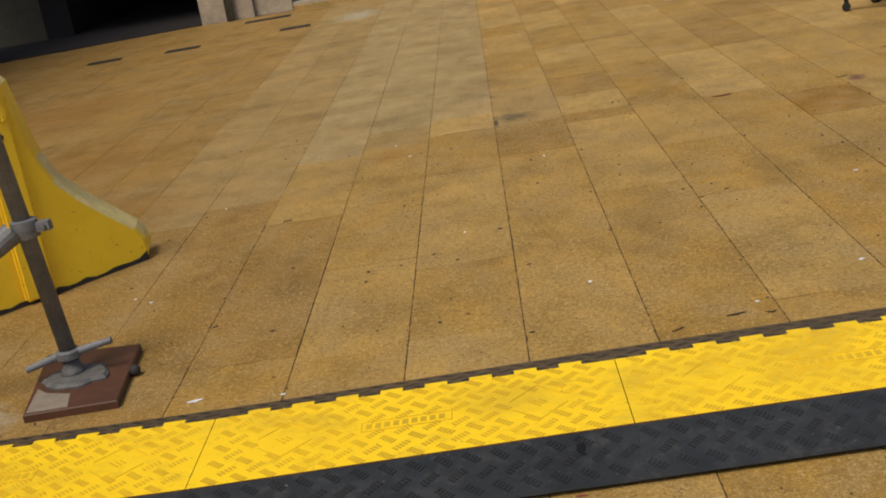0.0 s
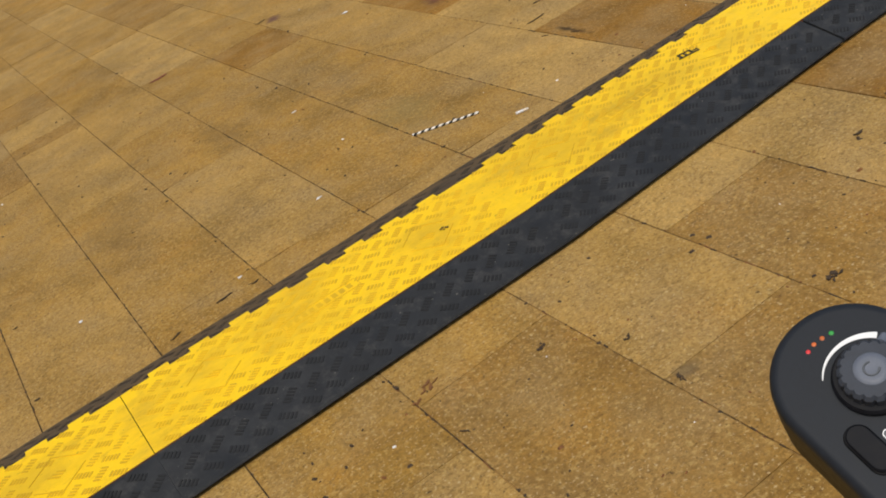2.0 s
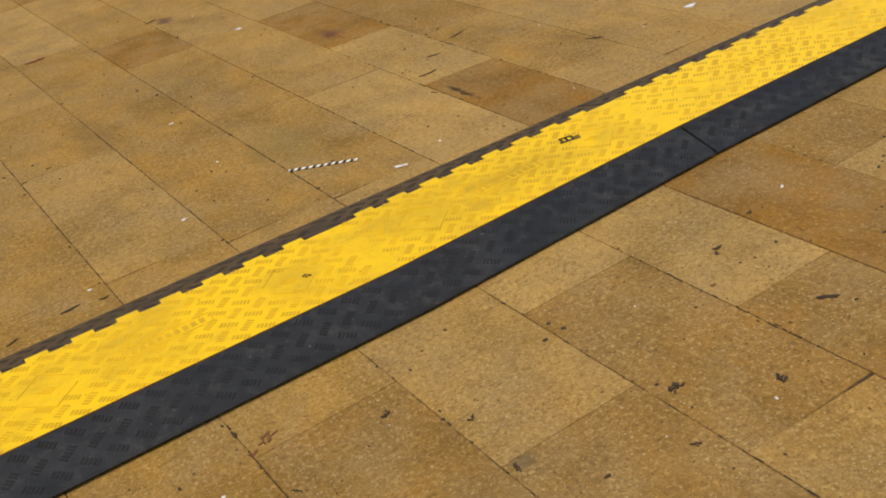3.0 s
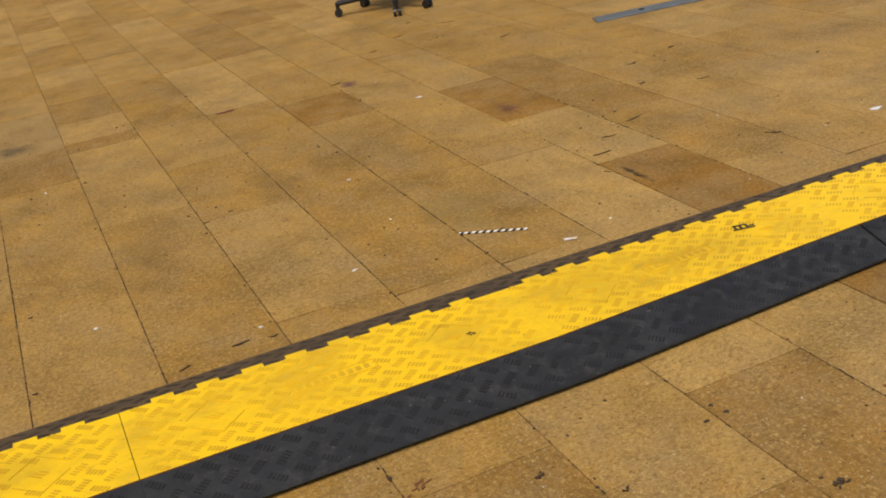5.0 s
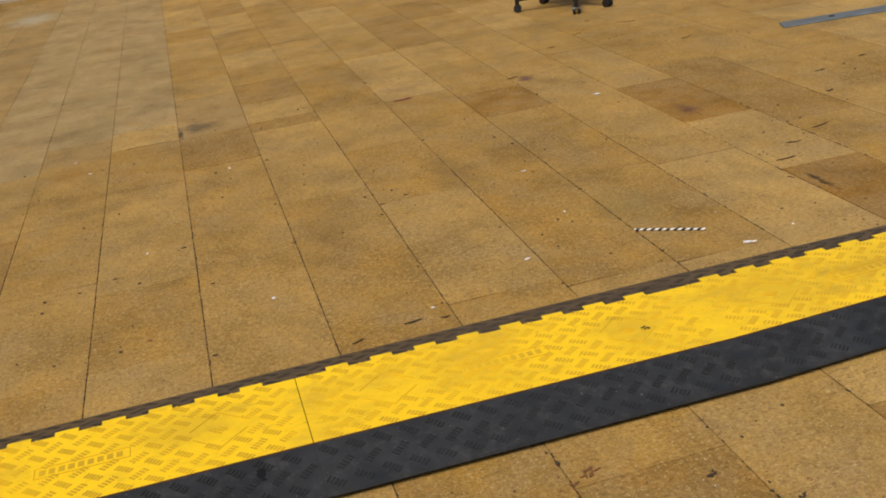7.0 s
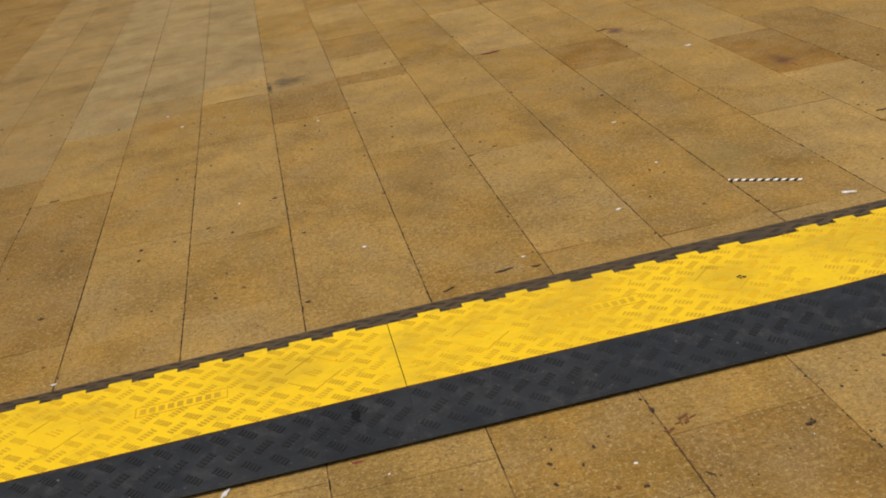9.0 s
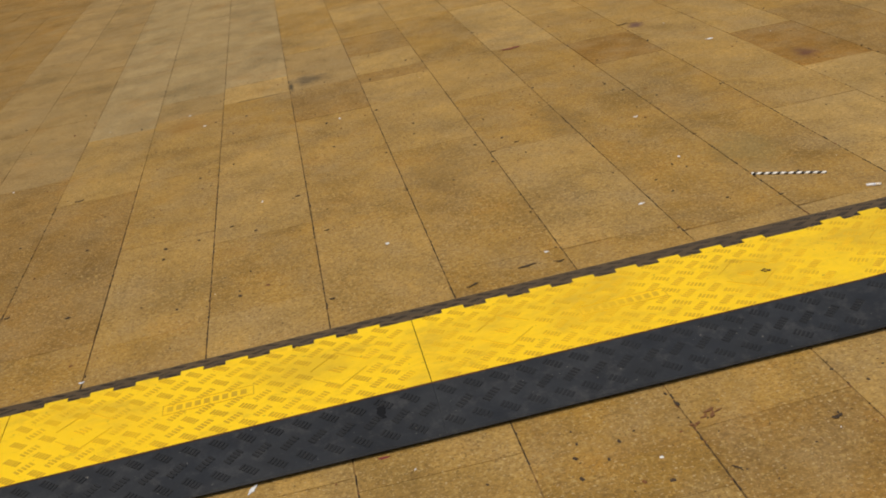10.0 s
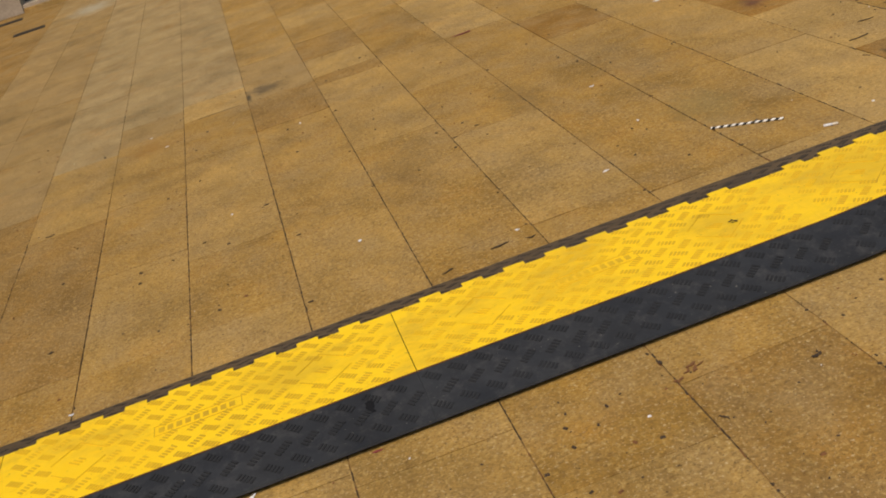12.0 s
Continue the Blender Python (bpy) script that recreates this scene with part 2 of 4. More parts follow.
def painted_concrete():
    m = Nodes("yellow_painted_concrete", 0.55)
    c = m.mix(m.ramp(m.noise(7, 5), (0.4, 0.0), (0.72, 1.0)), (0.94, 0.615, 0.018), (0.86, 0.54, 0.018))
    pits = m.ramp(m.noise(48, 3), (0.29, 1.0), (0.34, 0.0))
    c = m.mix(m.math("MULTIPLY", pits, 0.7), c, (0.25, 0.14, 0.02))
    m.color(c)
    m.bump(m.math("SUBTRACT", m.noise(60, 5), m.math("MULTIPLY", pits, 0.6)), 0.5, 0.004)
    return m.mat


PAINT = painted_concrete()
PAINT_DUSTY = plain("dusty_yellow_paint", (0.78, 0.62, 0.24), 0.7, scale=16, vary=0.3, bump=0.4, distance=0.003)
TAR = plain("black_base_paint", (0.03, 0.024, 0.018), 0.8, scale=30, vary=0.5, bump=0.5, distance=0.004)
BLUE_GREY = plain("blue_grey_metal", (0.14, 0.175, 0.20), 0.45, 0.3, scale=14, vary=0.35)
BLACK_PLASTIC = plain("black_plastic", (0.012, 0.012, 0.014), 0.45, scale=40, vary=0.3)
PLASTER = plain("beige_stone", (0.42, 0.34, 0.25), 0.8, scale=5, vary=0.35, bump=0.4, distance=0.004)
# near-black: the shade inside the passage is put into this colour
PASSAGE_SHADE = plain("shaded_interior", (0.016, 0.012, 0.012), 0.9, scale=4, vary=0.4)
WALL_GREEN = plain("greenish_wall", (0.085, 0.072, 0.045), 0.85, scale=5, vary=0.35)
IRON = plain("dark_iron", (0.035, 0.028, 0.022), 0.7, 0.2, scale=50, vary=0.5, bump=0.5)
TURQUOISE = plain("turquoise_paint", (0.06, 0.42, 0.44), 0.4, scale=10, vary=0.2)
WHITE_PAINT = plain("white_paint", (0.75, 0.76, 0.76), 0.5, scale=20, vary=0.08)


# ---- mesh helpers ----
def link(name, bm, material, smooth=False):
    me = bpy.data.meshes.new(name)
    bm.normal_update()
    bm.to_mesh(me)
    bm.free()
    for mm in material if isinstance(material, (list, tuple)) else [material]:
        me.materials.append(mm)
    if smooth:
        me.polygons.foreach_set("use_smooth", [True] * len(me.polygons))
    return new(name, me)


def part(name, bm, material, parent, label="", smooth=False):
    ob = link(name, bm, material, smooth)
    ob.parent = parent
    return tagged(ob, label) if label else ob


def empty(name, m, label, category, group="", kind=""):
    ob = new(name)
    ob.empty_display_size = 0.05
    ob.matrix_world = m
    return tagged(ob, label, category, group, kind)


def add_box(bm, x0, x1, y0, y1, z0, z1, m=None, inset=0.0):
    """A box; inset draws in its top face for a chamfer."""
    i = inset
    co = [(x0, y0, z0), (x1, y0, z0), (x1, y1, z0), (x0, y1, z0), (x0 + i, y0 + i, z1), (x1 - i, y0 + i, z1), (x1 - i, y1 - i, z1), (x0 + i, y1 - i, z1)]
    v = [bm.verts.new(m @ Vector(c) if m else c) for c in co]
    for f in ((3, 2, 1, 0), (4, 5, 6, 7), (0, 1, 5, 4), (1, 2, 6, 5), (2, 3, 7, 6), (3, 0, 4, 7)):
        bm.faces.new([v[k] for k in f])


def add_prism(bm, outline, z0, z1, m=None, inset=0.0, rise=0.0, under=0.0):
    """An upright prism on an outline that runs counter-clockwise, with an optional chamfered top."""
    n = len(outline)
    cx, cy = sum(p[0] for p in outline) / n, sum(p[1] for p in outline) / n
    rings = [[(x, y, z1 - rise) for x, y in outline]]
    drawn = {}
    for by, z in ((-under, z0), (inset, z1)):
        top = []
        drawn[z] = top
        for k, (x, y) in enumerate(outline):
            ax, ay = outline[k - 1]
            bx, bby = outline[(k + 1) % n]
            d1, d2 = Vector((x - ax, y - ay)).normalized(), Vector((bx - x, bby - y)).normalized()
            nn = Vector((-(d1.y + d2.y), d1.x + d2.x))
            nn = nn.normalized() if nn.length > 1e-6 else Vector((cx - x, cy - y)).normalized()
            top.append((x + nn.x * abs(by), y + nn.y * abs(by), z))
    rings = [drawn[z0]] + rings + ([drawn[z1]] if inset else [])
    vs = [[bm.verts.new(m @ Vector(c) if m else c) for c in r] for r in rings]
    for a, b in zip(vs, vs[1:]):
        for k in range(n):
            bm.faces.new((a[k], a[(k + 1) % n], b[(k + 1) % n], b[k]))
    bm.faces.new(vs[-1])
    bm.faces.new(vs[0][::-1])


def add_tube(bm, a, b, r0, r1=None, seg=20, cap=True):
    a, b = Vector(a), Vector(b)
    r1 = r0 if r1 is None else r1
    q = (b - a).to_track_quat("Z", "Y")
    rings = []
    for p, r in ((a, r0), (b, r1)):
        rings.append([bm.verts.new(p + q @ Vector((r * math.cos(2 * math.pi * k / seg), r * math.sin(2 * math.pi * k / seg), 0))) for k in range(seg)])
    for k in range(seg):
        bm.faces.new((rings[0][k], rings[0][(k + 1) % seg], rings[1][(k + 1) % seg], rings[1][k]))
    if cap:
        bm.faces.new(rings[0][::-1])
        bm.faces.new(rings[1])


def add_lathe(bm, profile, m=None, seg=28):
    """Turns (radius, z) pairs round the z axis."""
    rings = []
    for r, z in profile:
        ring = [Vector((r * math.cos(2 * math.pi * k / seg), r * math.sin(2 * math.pi * k / seg), z)) for k in range(seg)]
        rings.append([bm.verts.new(m @ p if m else p) for p in ring])
    for a, b in zip(rings, rings[1:]):
        for k in range(seg):
            bm.faces.new((a[k], a[(k + 1) % seg], b[(k + 1) % seg], b[k]))
    bm.faces.new(rings[0][::-1])
    bm.faces.new(rings[-1])


def stadium(length, half, seg=14, u0=0.0, v0=0.0):
    """Outline of an oblong along x: two half circles joined."""
    pts = [(u0 + length / 2 + half * math.cos(a), v0 + half * math.sin(a)) for a in np.linspace(-math.pi / 2, math.pi / 2, seg)]
    pts += [(u0 - length / 2 + half * math.cos(a), v0 + half * math.sin(a)) for a in np.linspace(math.pi / 2, 1.5 * math.pi, seg)]
    return pts


# ---- ground ----
bm = bmesh.new()
bmesh.ops.create_grid(bm, x_segments=40, y_segments=40, size=400)
ground = link("ground", bm, SOIL)
ground.location.z = -0.0022
tagged(ground, "dark dirt bed that shows in the paving joints", "ground", kind="structure")

# ---- cable ramp ----
LID_W, RAMP_W, LID_Z = 0.296, 0.147, 0.052


def tread_patch(bm, x, y, z, turn, slope=0.0, size=0.030, bars=5, high=0.0012):
    """One tread mark: a cluster of short raised bars."""
    m = Matrix.Translation((x, y, z)) @ Matrix.Rotation(slope, 4, "X") @ Matrix.Rotation(turn, 4, "Z")
    step = size * 0.2
    for k in range(bars):
        o = (k - (bars - 1) / 2) * step
        add_box(bm, o - step * 0.33, o + step * 0.33, -size * 0.20, size * 0.20, -0.0006, high, m, 0.0004)


def cable_ramp(length, seed, start, end, gaps=(0.0003, 0.0003), notch=(0.0001, 0.0001)):
    """One module: black body with two sloping sides, yellow toothed lid, tread, moulded frames. Its origin is on the seam line.
    start, end: y of the far foot, the lid's far and near edge, and the near foot at each end."""
    rng = random.Random(seed)
    even = (RAMP_W, 0.0, -LID_W, -LID_W - RAMP_W)

    def settle(bm):
        """Draws the even module to the edges that it has where it lies."""
        for v in bm.verts:
            f = v.co.x / length
            now = [a + (b - a) * f for a, b in zip(start, end)]
            k = 0 if v.co.y > 0 else 1 if v.co.y > -LID_W else 2
            u = (v.co.y - even[k]) / (even[k + 1] - even[k])
            v.co.y = now[k] + (now[k + 1] - now[k]) * u
        return bm

    root = empty("cable_ramp", Matrix(), "black rubber cable ramp with a yellow hinged tread-plate lid", "cable ramp", "cable ramps in a row")
    # body: one section drawn along x, with an undercut lip along its near foot
    sec = [(-LID_W - RAMP_W + 0.018, 0.0), (-LID_W - RAMP_W + 0.005, 0.0080), (-LID_W - RAMP_W, 0.0110), (-LID_W - RAMP_W + 0.002, 0.0155), (-LID_W - 0.002, 0.0519), (-LID_W - 0.0012, 0.040),
           (0.0005, 0.040), (0.001, 0.048), (RAMP_W, 0.0085), (RAMP_W, 0.0)]
    bm = bmesh.new()
    a = [bm.verts.new((notch[0], y, z)) for y, z in sec]
    b = [bm.verts.new((length - notch[1], y, z)) for y, z in sec]
    n = len(sec)
    for k in range(n):
        bm.faces.new((a[k], a[(k + 1) % n], b[(k + 1) % n], b[k]))
    bm.faces.new(a[::-1])
    bm.faces.new(b)
    bmesh.ops.recalc_face_normals(bm, faces=bm.faces)
    bm.faces.ensure_lookup_table()
    bm.faces[7].material_index = bm.faces[8].material_index = 1
    part("ramp_body", settle(bm), [RUBBER, DUSTY_RUBBER], root, "scuffed black rubber body, dusty on one slope")
    # lid with eight teeth along its far edge, clear at both ends
    pts = [(gaps[0], -LID_W), (length - gaps[1], -LID_W), (length - gaps[1], 0.0)]
    teeth, margin, tooth = 8, 0.071, 0.050
    step = (length - 2 * margin - tooth) / (teeth - 1)
    for k in range(teeth - 1, -1, -1):
        x0 = margin + k * step
        pts += [(x0 + tooth, 0.0), (x0 + tooth, 0.018), (x0, 0.018), (x0, 0.0)]
    pts.append((gaps[0], 0.0))
    bm = bmesh.new()
    add_prism(bm, pts, 0.0415, LID_Z, None, min(0.0008, *gaps), min(0.0008, *gaps), 0.005)
    lid = part("lid", settle(bm), YELLOW, root, "bright yellow scuffed plastic lid")
    # added strip: the shade on the lid's yellow side, as a brown colour
    bm = bmesh.new()
    add_box(bm, 0.0005, length - 0.0005, -LID_W - 0.0042, -LID_W - 0.0002, 0.046, 0.0524)
    part("lid_edge", settle(bm), EDGE_SHADE, lid, "lid edge with its shade painted dark orange-brown")
    # tread on the lid, left clear round the moulded frames
    clear = [(length * 0.20, -LID_W * 0.5, 0.068, 0.064), (length * 0.80, -LID_W * 0.5, 0.068, 0.064), (length * 0.49, -LID_W * 0.5, 0.105, 0.026)]
    bm = bmesh.new()
    nx, ny = round(length / 0.057), 9
    for i in range(nx):
        for j in range(ny):
            x, y = (i + (0.25 if j % 2 else 0.75)) * length / nx, -LID_W + (j + 0.5) * LID_W / ny
            if not 0.019 < x < length - 0.019 or any(abs(x - cx) < w and abs(y - cy) < h for cx, cy, w, h in clear):
                continue
            tread_patch(bm, x, y, LID_Z, radians(42 if j % 2 else -42) + rng.uniform(-0.05, 0.05), size=0.042, high=0.0009)
    part("lid_tread", settle(bm), WORN_YELLOW, lid, "worn raised tread marks")
    # framed pictogram fields and a framed name field with plain bars
    for cx in (0.20, 0.80):
        bm = bmesh.new()
        m = Matrix.Translation((length * cx, -LID_W * 0.5, LID_Z)) @ Matrix.Rotation(radians(45), 4, "Z")
        for x0, x1, y0, y1 in ((-0.054, 0.030, -0.054, -0.0522), (-0.030, 0.054, 0.0522, 0.054), (-0.054, -0.0522, -0.0522, 0.024), (0.0522, 0.054, -0.030, 0.0522)):
            add_box(bm, x0, x1, y0, y1, -0.0005, 0.0012, m)
        for k in range(3):
            add_box(bm, -0.012 + 0.009 * k, -0.008 + 0.009 * k, -0.015, 0.018 - 0.006 * k, -0.0005, 0.0011, m)
        part("pictogram_frame", settle(bm), WORN_YELLOW, lid)
    bm = bmesh.new()
    m = Matrix.Translation((length * 0.49, -LID_W * 0.5, LID_Z))
    for x0, x1, y0, y1 in ((-0.095, 0.095, -0.021, -0.0193), (-0.095, 0.095, 0.0193, 0.021), (-0.095, -0.0933, -0.0193, 0.0193), (0.0933, 0.095, -0.0193, 0.0193)):
        add_box(bm, x0, x1, y0, y1, -0.0005, 0.0012, m)
    for k in range(9):
        add_box(bm, -0.085 + k * 0.0190, -0.073 + k * 0.0190, -0.010, 0.010, -0.0005, 0.0009, m)
    part("name_field", settle(bm), WORN_YELLOW, lid, "framed field with plain raised bars")
    # tread on the two slopes
    for name, side in (("near_tread", -1), ("far_tread", 1)):
        bm = bmesh.new()
        drop = 0.0364 if side < 0 else 0.0395
        fall = math.atan2(drop, RAMP_W - 0.004)
        for i in range(int(length / 0.054)):
            for j in range(3):
                f = (j + 0.62) / 3.3
                x = (i + 0.5) * 0.054 - 0.004 + (0.027 if j % 2 else 0.0)
                d = 0.002 + f * (RAMP_W - 0.004)
                tread_patch(bm, x, -LID_W - d if side < 0 else d, (0.0519 if side < 0 else 0.0478) - f * drop, radians(42 if j % 2 else -42), fall if side < 0 else -fall, 0.041, 5, 0.0013)
        part(name, settle(bm), TREAD_BLACK if side < 0 else TREAD_DUSTY, root)
    return root


# seam by seam: x, then y of the far foot, the lid's far and near edge, and the near foot
SEAMS = ((-2.630, 0.145, 0.001, -0.295, -0.442), (-1.745, 0.143, -0.002, -0.298, -0.442), (-0.858, 0.138, -0.006, -0.311, -0.446), (0.024, 0.164, 0.010, -0.295, -0.439),
         (0.926, 0.184, 0.016, -0.286, -0.424), (1.774, 0.192, 0.044, -0.233, -0.358), (2.660, 0.205, 0.070, -0.205, -0.315), (3.546, 0.225, 0.100, -0.170, -0.280), (4.432, 0.250, 0.130, -0.140, -0.250))
TIGHT, OPEN = 0.0001, 0.0035
ramps = {}
for n, (here, there) in enumerate(zip(SEAMS, SEAMS[1:])):
    gaps = (TIGHT if n == 4 else 0.0004 if n == 5 else 0.0007, TIGHT if n == 3 else 0.0004 if n == 4 else 0.0007)
    notch = (0.0 if n == 4 else OPEN if n == 5 else 0.0002, 0.0 if n == 3 else OPEN if n == 4 else 0.0002)
    ramps[n] = cable_ramp(there[0] - here[0], 10 + n, here[1:], there[1:], gaps, notch)
    ramps[n].matrix_world = pose(here[0], 0, 0.0005)
# a tarry smear of two lobes on the slope of one body
srng = random.Random(8)
fall = math.atan2(0.0394, 0.140)
bm = bmesh.new()
for cx, cy, rx, ry in ((0.0, -0.020, 0.019, 0.022), (-0.002, 0.022, 0.011, 0.018), (0.001, 0.002, 0.009, 0.012)):
    edge = []
    for k in range(16):
        a = 2 * math.pi * k / 16
        r = srng.uniform(0.72, 1.05)
        edge.append((cx + rx * r * math.cos(a), cy + ry * r * math.sin(a)))
    add_prism(bm, edge, -0.001, 0.0013 + cy * 0.004)
smear = part("tar_smear", bm, SMEAR_BLACK, ramps[2], "black tarry smear")
smear.matrix_basis = Matrix.Translation((0.770, -0.362, 0.0519 - (0.362 - 0.298) * math.tan(fall))) @ Matrix.Rotation(fall, 4, "X") @ Matrix.Rotation(radians(-12), 4, "Z")
# a printed mark on one lid, as plain strokes
bm = bmesh.new()
for x0, x1, y0, y1 in ((-0.026, 0.030, -0.012, -0.006), (-0.020, -0.014, -0.006, 0.016), (-0.006, 0.0, -0.006, 0.018), (0.010, 0.016, -0.006, 0.016), (-0.020, 0.016, 0.012, 0.018), (0.018, 0.032, 0.000, 0.006)):
    add_box(bm, x0, x1, y0, y1, 0.0, 0.0008)
mark = part("printed_mark", bm, INK, ramps[4], "small black printed mark")
mark.matrix_basis = pose(0.638, -0.060, LID_Z + 0.0012, 0, 0, -12)


# ---- building at the far side ----
def block(name, x0, x1, y0, y1, z0, z1, mat, parent, inset=0.0, label=""):
    bm = bmesh.new()
    add_box(bm, x0, x1, y0, y1, z0, z1, None, inset)
    return part(name, bm, mat, parent, label)


house = empty("building", pose(0, 9.9, 0), "old beige stone building with a dark open passage at its foot", "building")
block("wall", -9.0, -5.104, 1.2, 1.55, -0.02, 7.0, WALL_GREEN, house, label="dark greenish wall")
block("pillar", -3.02, -2.46, 0.0, 0.40, -0.02, 7.0, PLASTER, house, label="worn beige stone pillar")
block("wall", -2.456, -2.06, 0.06, 0.40, -0.02, 7.0, PLASTER, house)
block("wall", -2.056, 9.0, 0.55, 0.90, -0.02, 7.0, PLASTER, house)
block("lintel", -9.0, -3.024, 0.02, 0.35, 2.5, 7.0, PLASTER, house)
# inner faces of the passage, their shade given by the near-black colour
block("passage_side", -5.1, -4.78, 1.2, 5.0, -0.02, 7.0, PASSAGE_SHADE, house)
block("passage_side", -3.02, -2.7, 0.404, 5.0, -0.02, 7.0, PASSAGE_SHADE, house)
block("passage_back", -4.776, -3.024, 4.7, 5.0, -0.02, 7.0, PASSAGE_SHADE, house)
block("passage_ceiling", -4.776, -3.024, 0.354, 4.696, 2.504, 2.7, PASSAGE_SHADE, house)
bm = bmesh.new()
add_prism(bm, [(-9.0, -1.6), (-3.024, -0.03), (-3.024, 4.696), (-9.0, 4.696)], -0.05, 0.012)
part("passage_floor", bm, PASSAGE_SHADE, house, "passage floor with the passage's shade in its colour")
block("step", -2.05, 9.0, 0.02, 0.546, -0.02, 0.075, PLASTER, house, 0.008, "pale stone step")
block("doorstep_edge", -2.04, -1.05, -0.055, 0.016, -0.02, 0.045, STONE_PALE, house, 0.006)
bm = bmesh.new()
add_tube(bm, (-2.70, -0.045, 0.0), (-2.70, -0.045, 3.4), 0.045)
part("downpipe", bm, BLUE_GREY, house, "blue-grey downpipe", True)
panel = block("door_panel", -1.93, -1.66, 0.50, 0.546, 0.076, 2.05, TURQUOISE, house, label="turquoise painted door panel")
block("panel_frame", -1.99, -1.934, 0.49, 0.546, 0.076, 2.10, WHITE_PAINT, house)
block("panel_frame", -1.656, -1.60, 0.49, 0.546, 0.076, 2.10, WHITE_PAINT, house)

# unseen wall, added to block sun and sky from the left of the paving
shade_wall = block("wall_west", -6.4, -6.0, -8.0, 9.88, -0.02, 5.8, PLASTER, None, label="added unseen stone wall that shades the left side")
tagged(shade_wall, "unseen plain beige wall, added to shade the left of the square", "wall", kind="structure")

# drain slots in the paving
for x, y, length, turn in ((-3.49, 7.93, 0.30, 8), (-2.77, 7.90, 0.30, 3), (-2.24, 9.40, 0.46, 3), (-1.80, 8.20, 0.28, 6)):
    d = empty("drain_cover", pose(x, y, 0.0, 0, 0, turn), "narrow dark cast-iron drain cover set in the paving", "drain cover", "drain covers")
    bm = bmesh.new()
    h = 0.075
    for x0, x1, y0, y1 in ((-length / 2, length / 2, -h, -h + 0.018), (-length / 2, length / 2, h - 0.018, h), (-length / 2, -length / 2 + 0.02, -h + 0.018, h - 0.018), (length / 2 - 0.02, length / 2, -h + 0.018, h - 0.018)):
        add_box(bm, x0, x1, y0, y1, -0.002, 0.006, None, 0.001)
    part("cover_frame", bm, IRON, d)
    for k in range(5):
        bm = bmesh.new()
        yy = -h + 0.030 + k * 0.0225
        add_box(bm, -length / 2 + 0.021, length / 2 - 0.021, yy, yy + 0.014, 0.0, 0.005, None, 0.001)
        part("cover_bar", bm, IRON, d)

# ---- yellow barrier ----
BAR_TURN = 45.0
barrier = empty("concrete_barrier", pose(-1.70, 1.215, 0, 0, 0, BAR_TURN), "yellow painted concrete barrier with flared foot and black base", "barrier")
half = ((0.400, 0.0), (0.416, 0.035), (0.410, 0.075), (0.385, 0.122), (0.300, 0.200), (0.220, 0.277), (0.146, 0.365), (0.108, 0.450), (0.075, 0.60), (0.058, 0.70), (0.030, 0.735))
outline = [(s, z) for s, z in half] + [(-s, z) for s, z in half[::-1]]


def extrude_profile(bm, pts, y0, y1, round_by=0.0, drift=0.0):
    """Draws a closed (x, z) outline along y, with the near edges drawn in a little."""
    cx = sum(p[0] for p in pts) / len(pts)
    rings = []
    for y, f in ((y0, 1 - round_by), (y0 + 0.012, 1.0), (y1 - 0.012, 1.0), (y1, 1 - round_by)):
        rings.append([bm.verts.new((cx + (x - cx) * f + (y - y0) * drift, y, z * (f if z > 0.01 else 1))) for x, z in pts])
    n = len(pts)
    for a, b in zip(rings, rings[1:]):
        for k in range(n):
            bm.faces.new((a[k], b[k], b[(k + 1) % n], a[(k + 1) % n]))
    bm.faces.new(rings[0])
    bm.faces.new(rings[-1][::-1])
    bmesh.ops.recalc_face_normals(bm, faces=bm.faces)


bm = bmesh.new()
extrude_profile(bm, outline, 0.0, 0.12, 0.025, 0.65)
for f in bm.faces:
    if f.normal.z > 0.35:
        f.material_index = 1
ob = part("barrier_body", bm, [PAINT, PAINT_DUSTY], barrier)
bm = bmesh.new()
add_box(bm, -0.052, 0.052, -0.022, 0.004, 0.012, 0.70, None, 0.0)
bmesh.ops.bevel(bm, geom=list(bm.edges), offset=0.008, segments=2, affect="EDGES")
part("centre_rib", bm, PAINT, barrier, "raised yellow joint rib")
bm = bmesh.new()
ragged = random.Random(3)
pts = []
for k in range(25):
    x = 0.405 - 0.81 * k / 24
    pts.append((x, 0.010 + ragged.uniform(0, 0.012) + (0.02 if k == 0 else 0)))
low = [bm.verts.new((x, -0.003, 0.0)) for x, z in pts]
top = [bm.verts.new((x, -0.003, z)) for x, z in pts]
back = [bm.verts.new((x, 0.002, z)) for x, z in pts]
for k in range(len(pts) - 1):
    bm.faces.new((low[k + 1], low[k], top[k], top[k + 1]))
    bm.faces.new((top[k + 1], top[k], back[k], back[k + 1]))
part("base_band", bm, TAR, barrier, "ragged black painted base line")
# black disc on the rib: the hole's shade is only its colour
bm = bmesh.new()
add_tube(bm, (0.008, -0.0235, 0.545), (0.008, -0.018, 0.545), 0.010, 0.008, 14)
part("rib_hole", bm, TAR, barrier)
# two worn lifting loops cast into the rib
for z in (0.600, 0.665):
    bm = bmesh.new()
    arc = [Vector((0.030 * math.cos(a), -0.024, z + 0.020 * math.sin(a))) for a in np.linspace(-0.5, math.pi + 0.5, 12)]
    for p, q in zip(arc, arc[1:]):
        add_tube(bm, p, q, 0.007, 0.007, 8)
    part("lifting_loop", bm, PAINT, barrier, "", True)

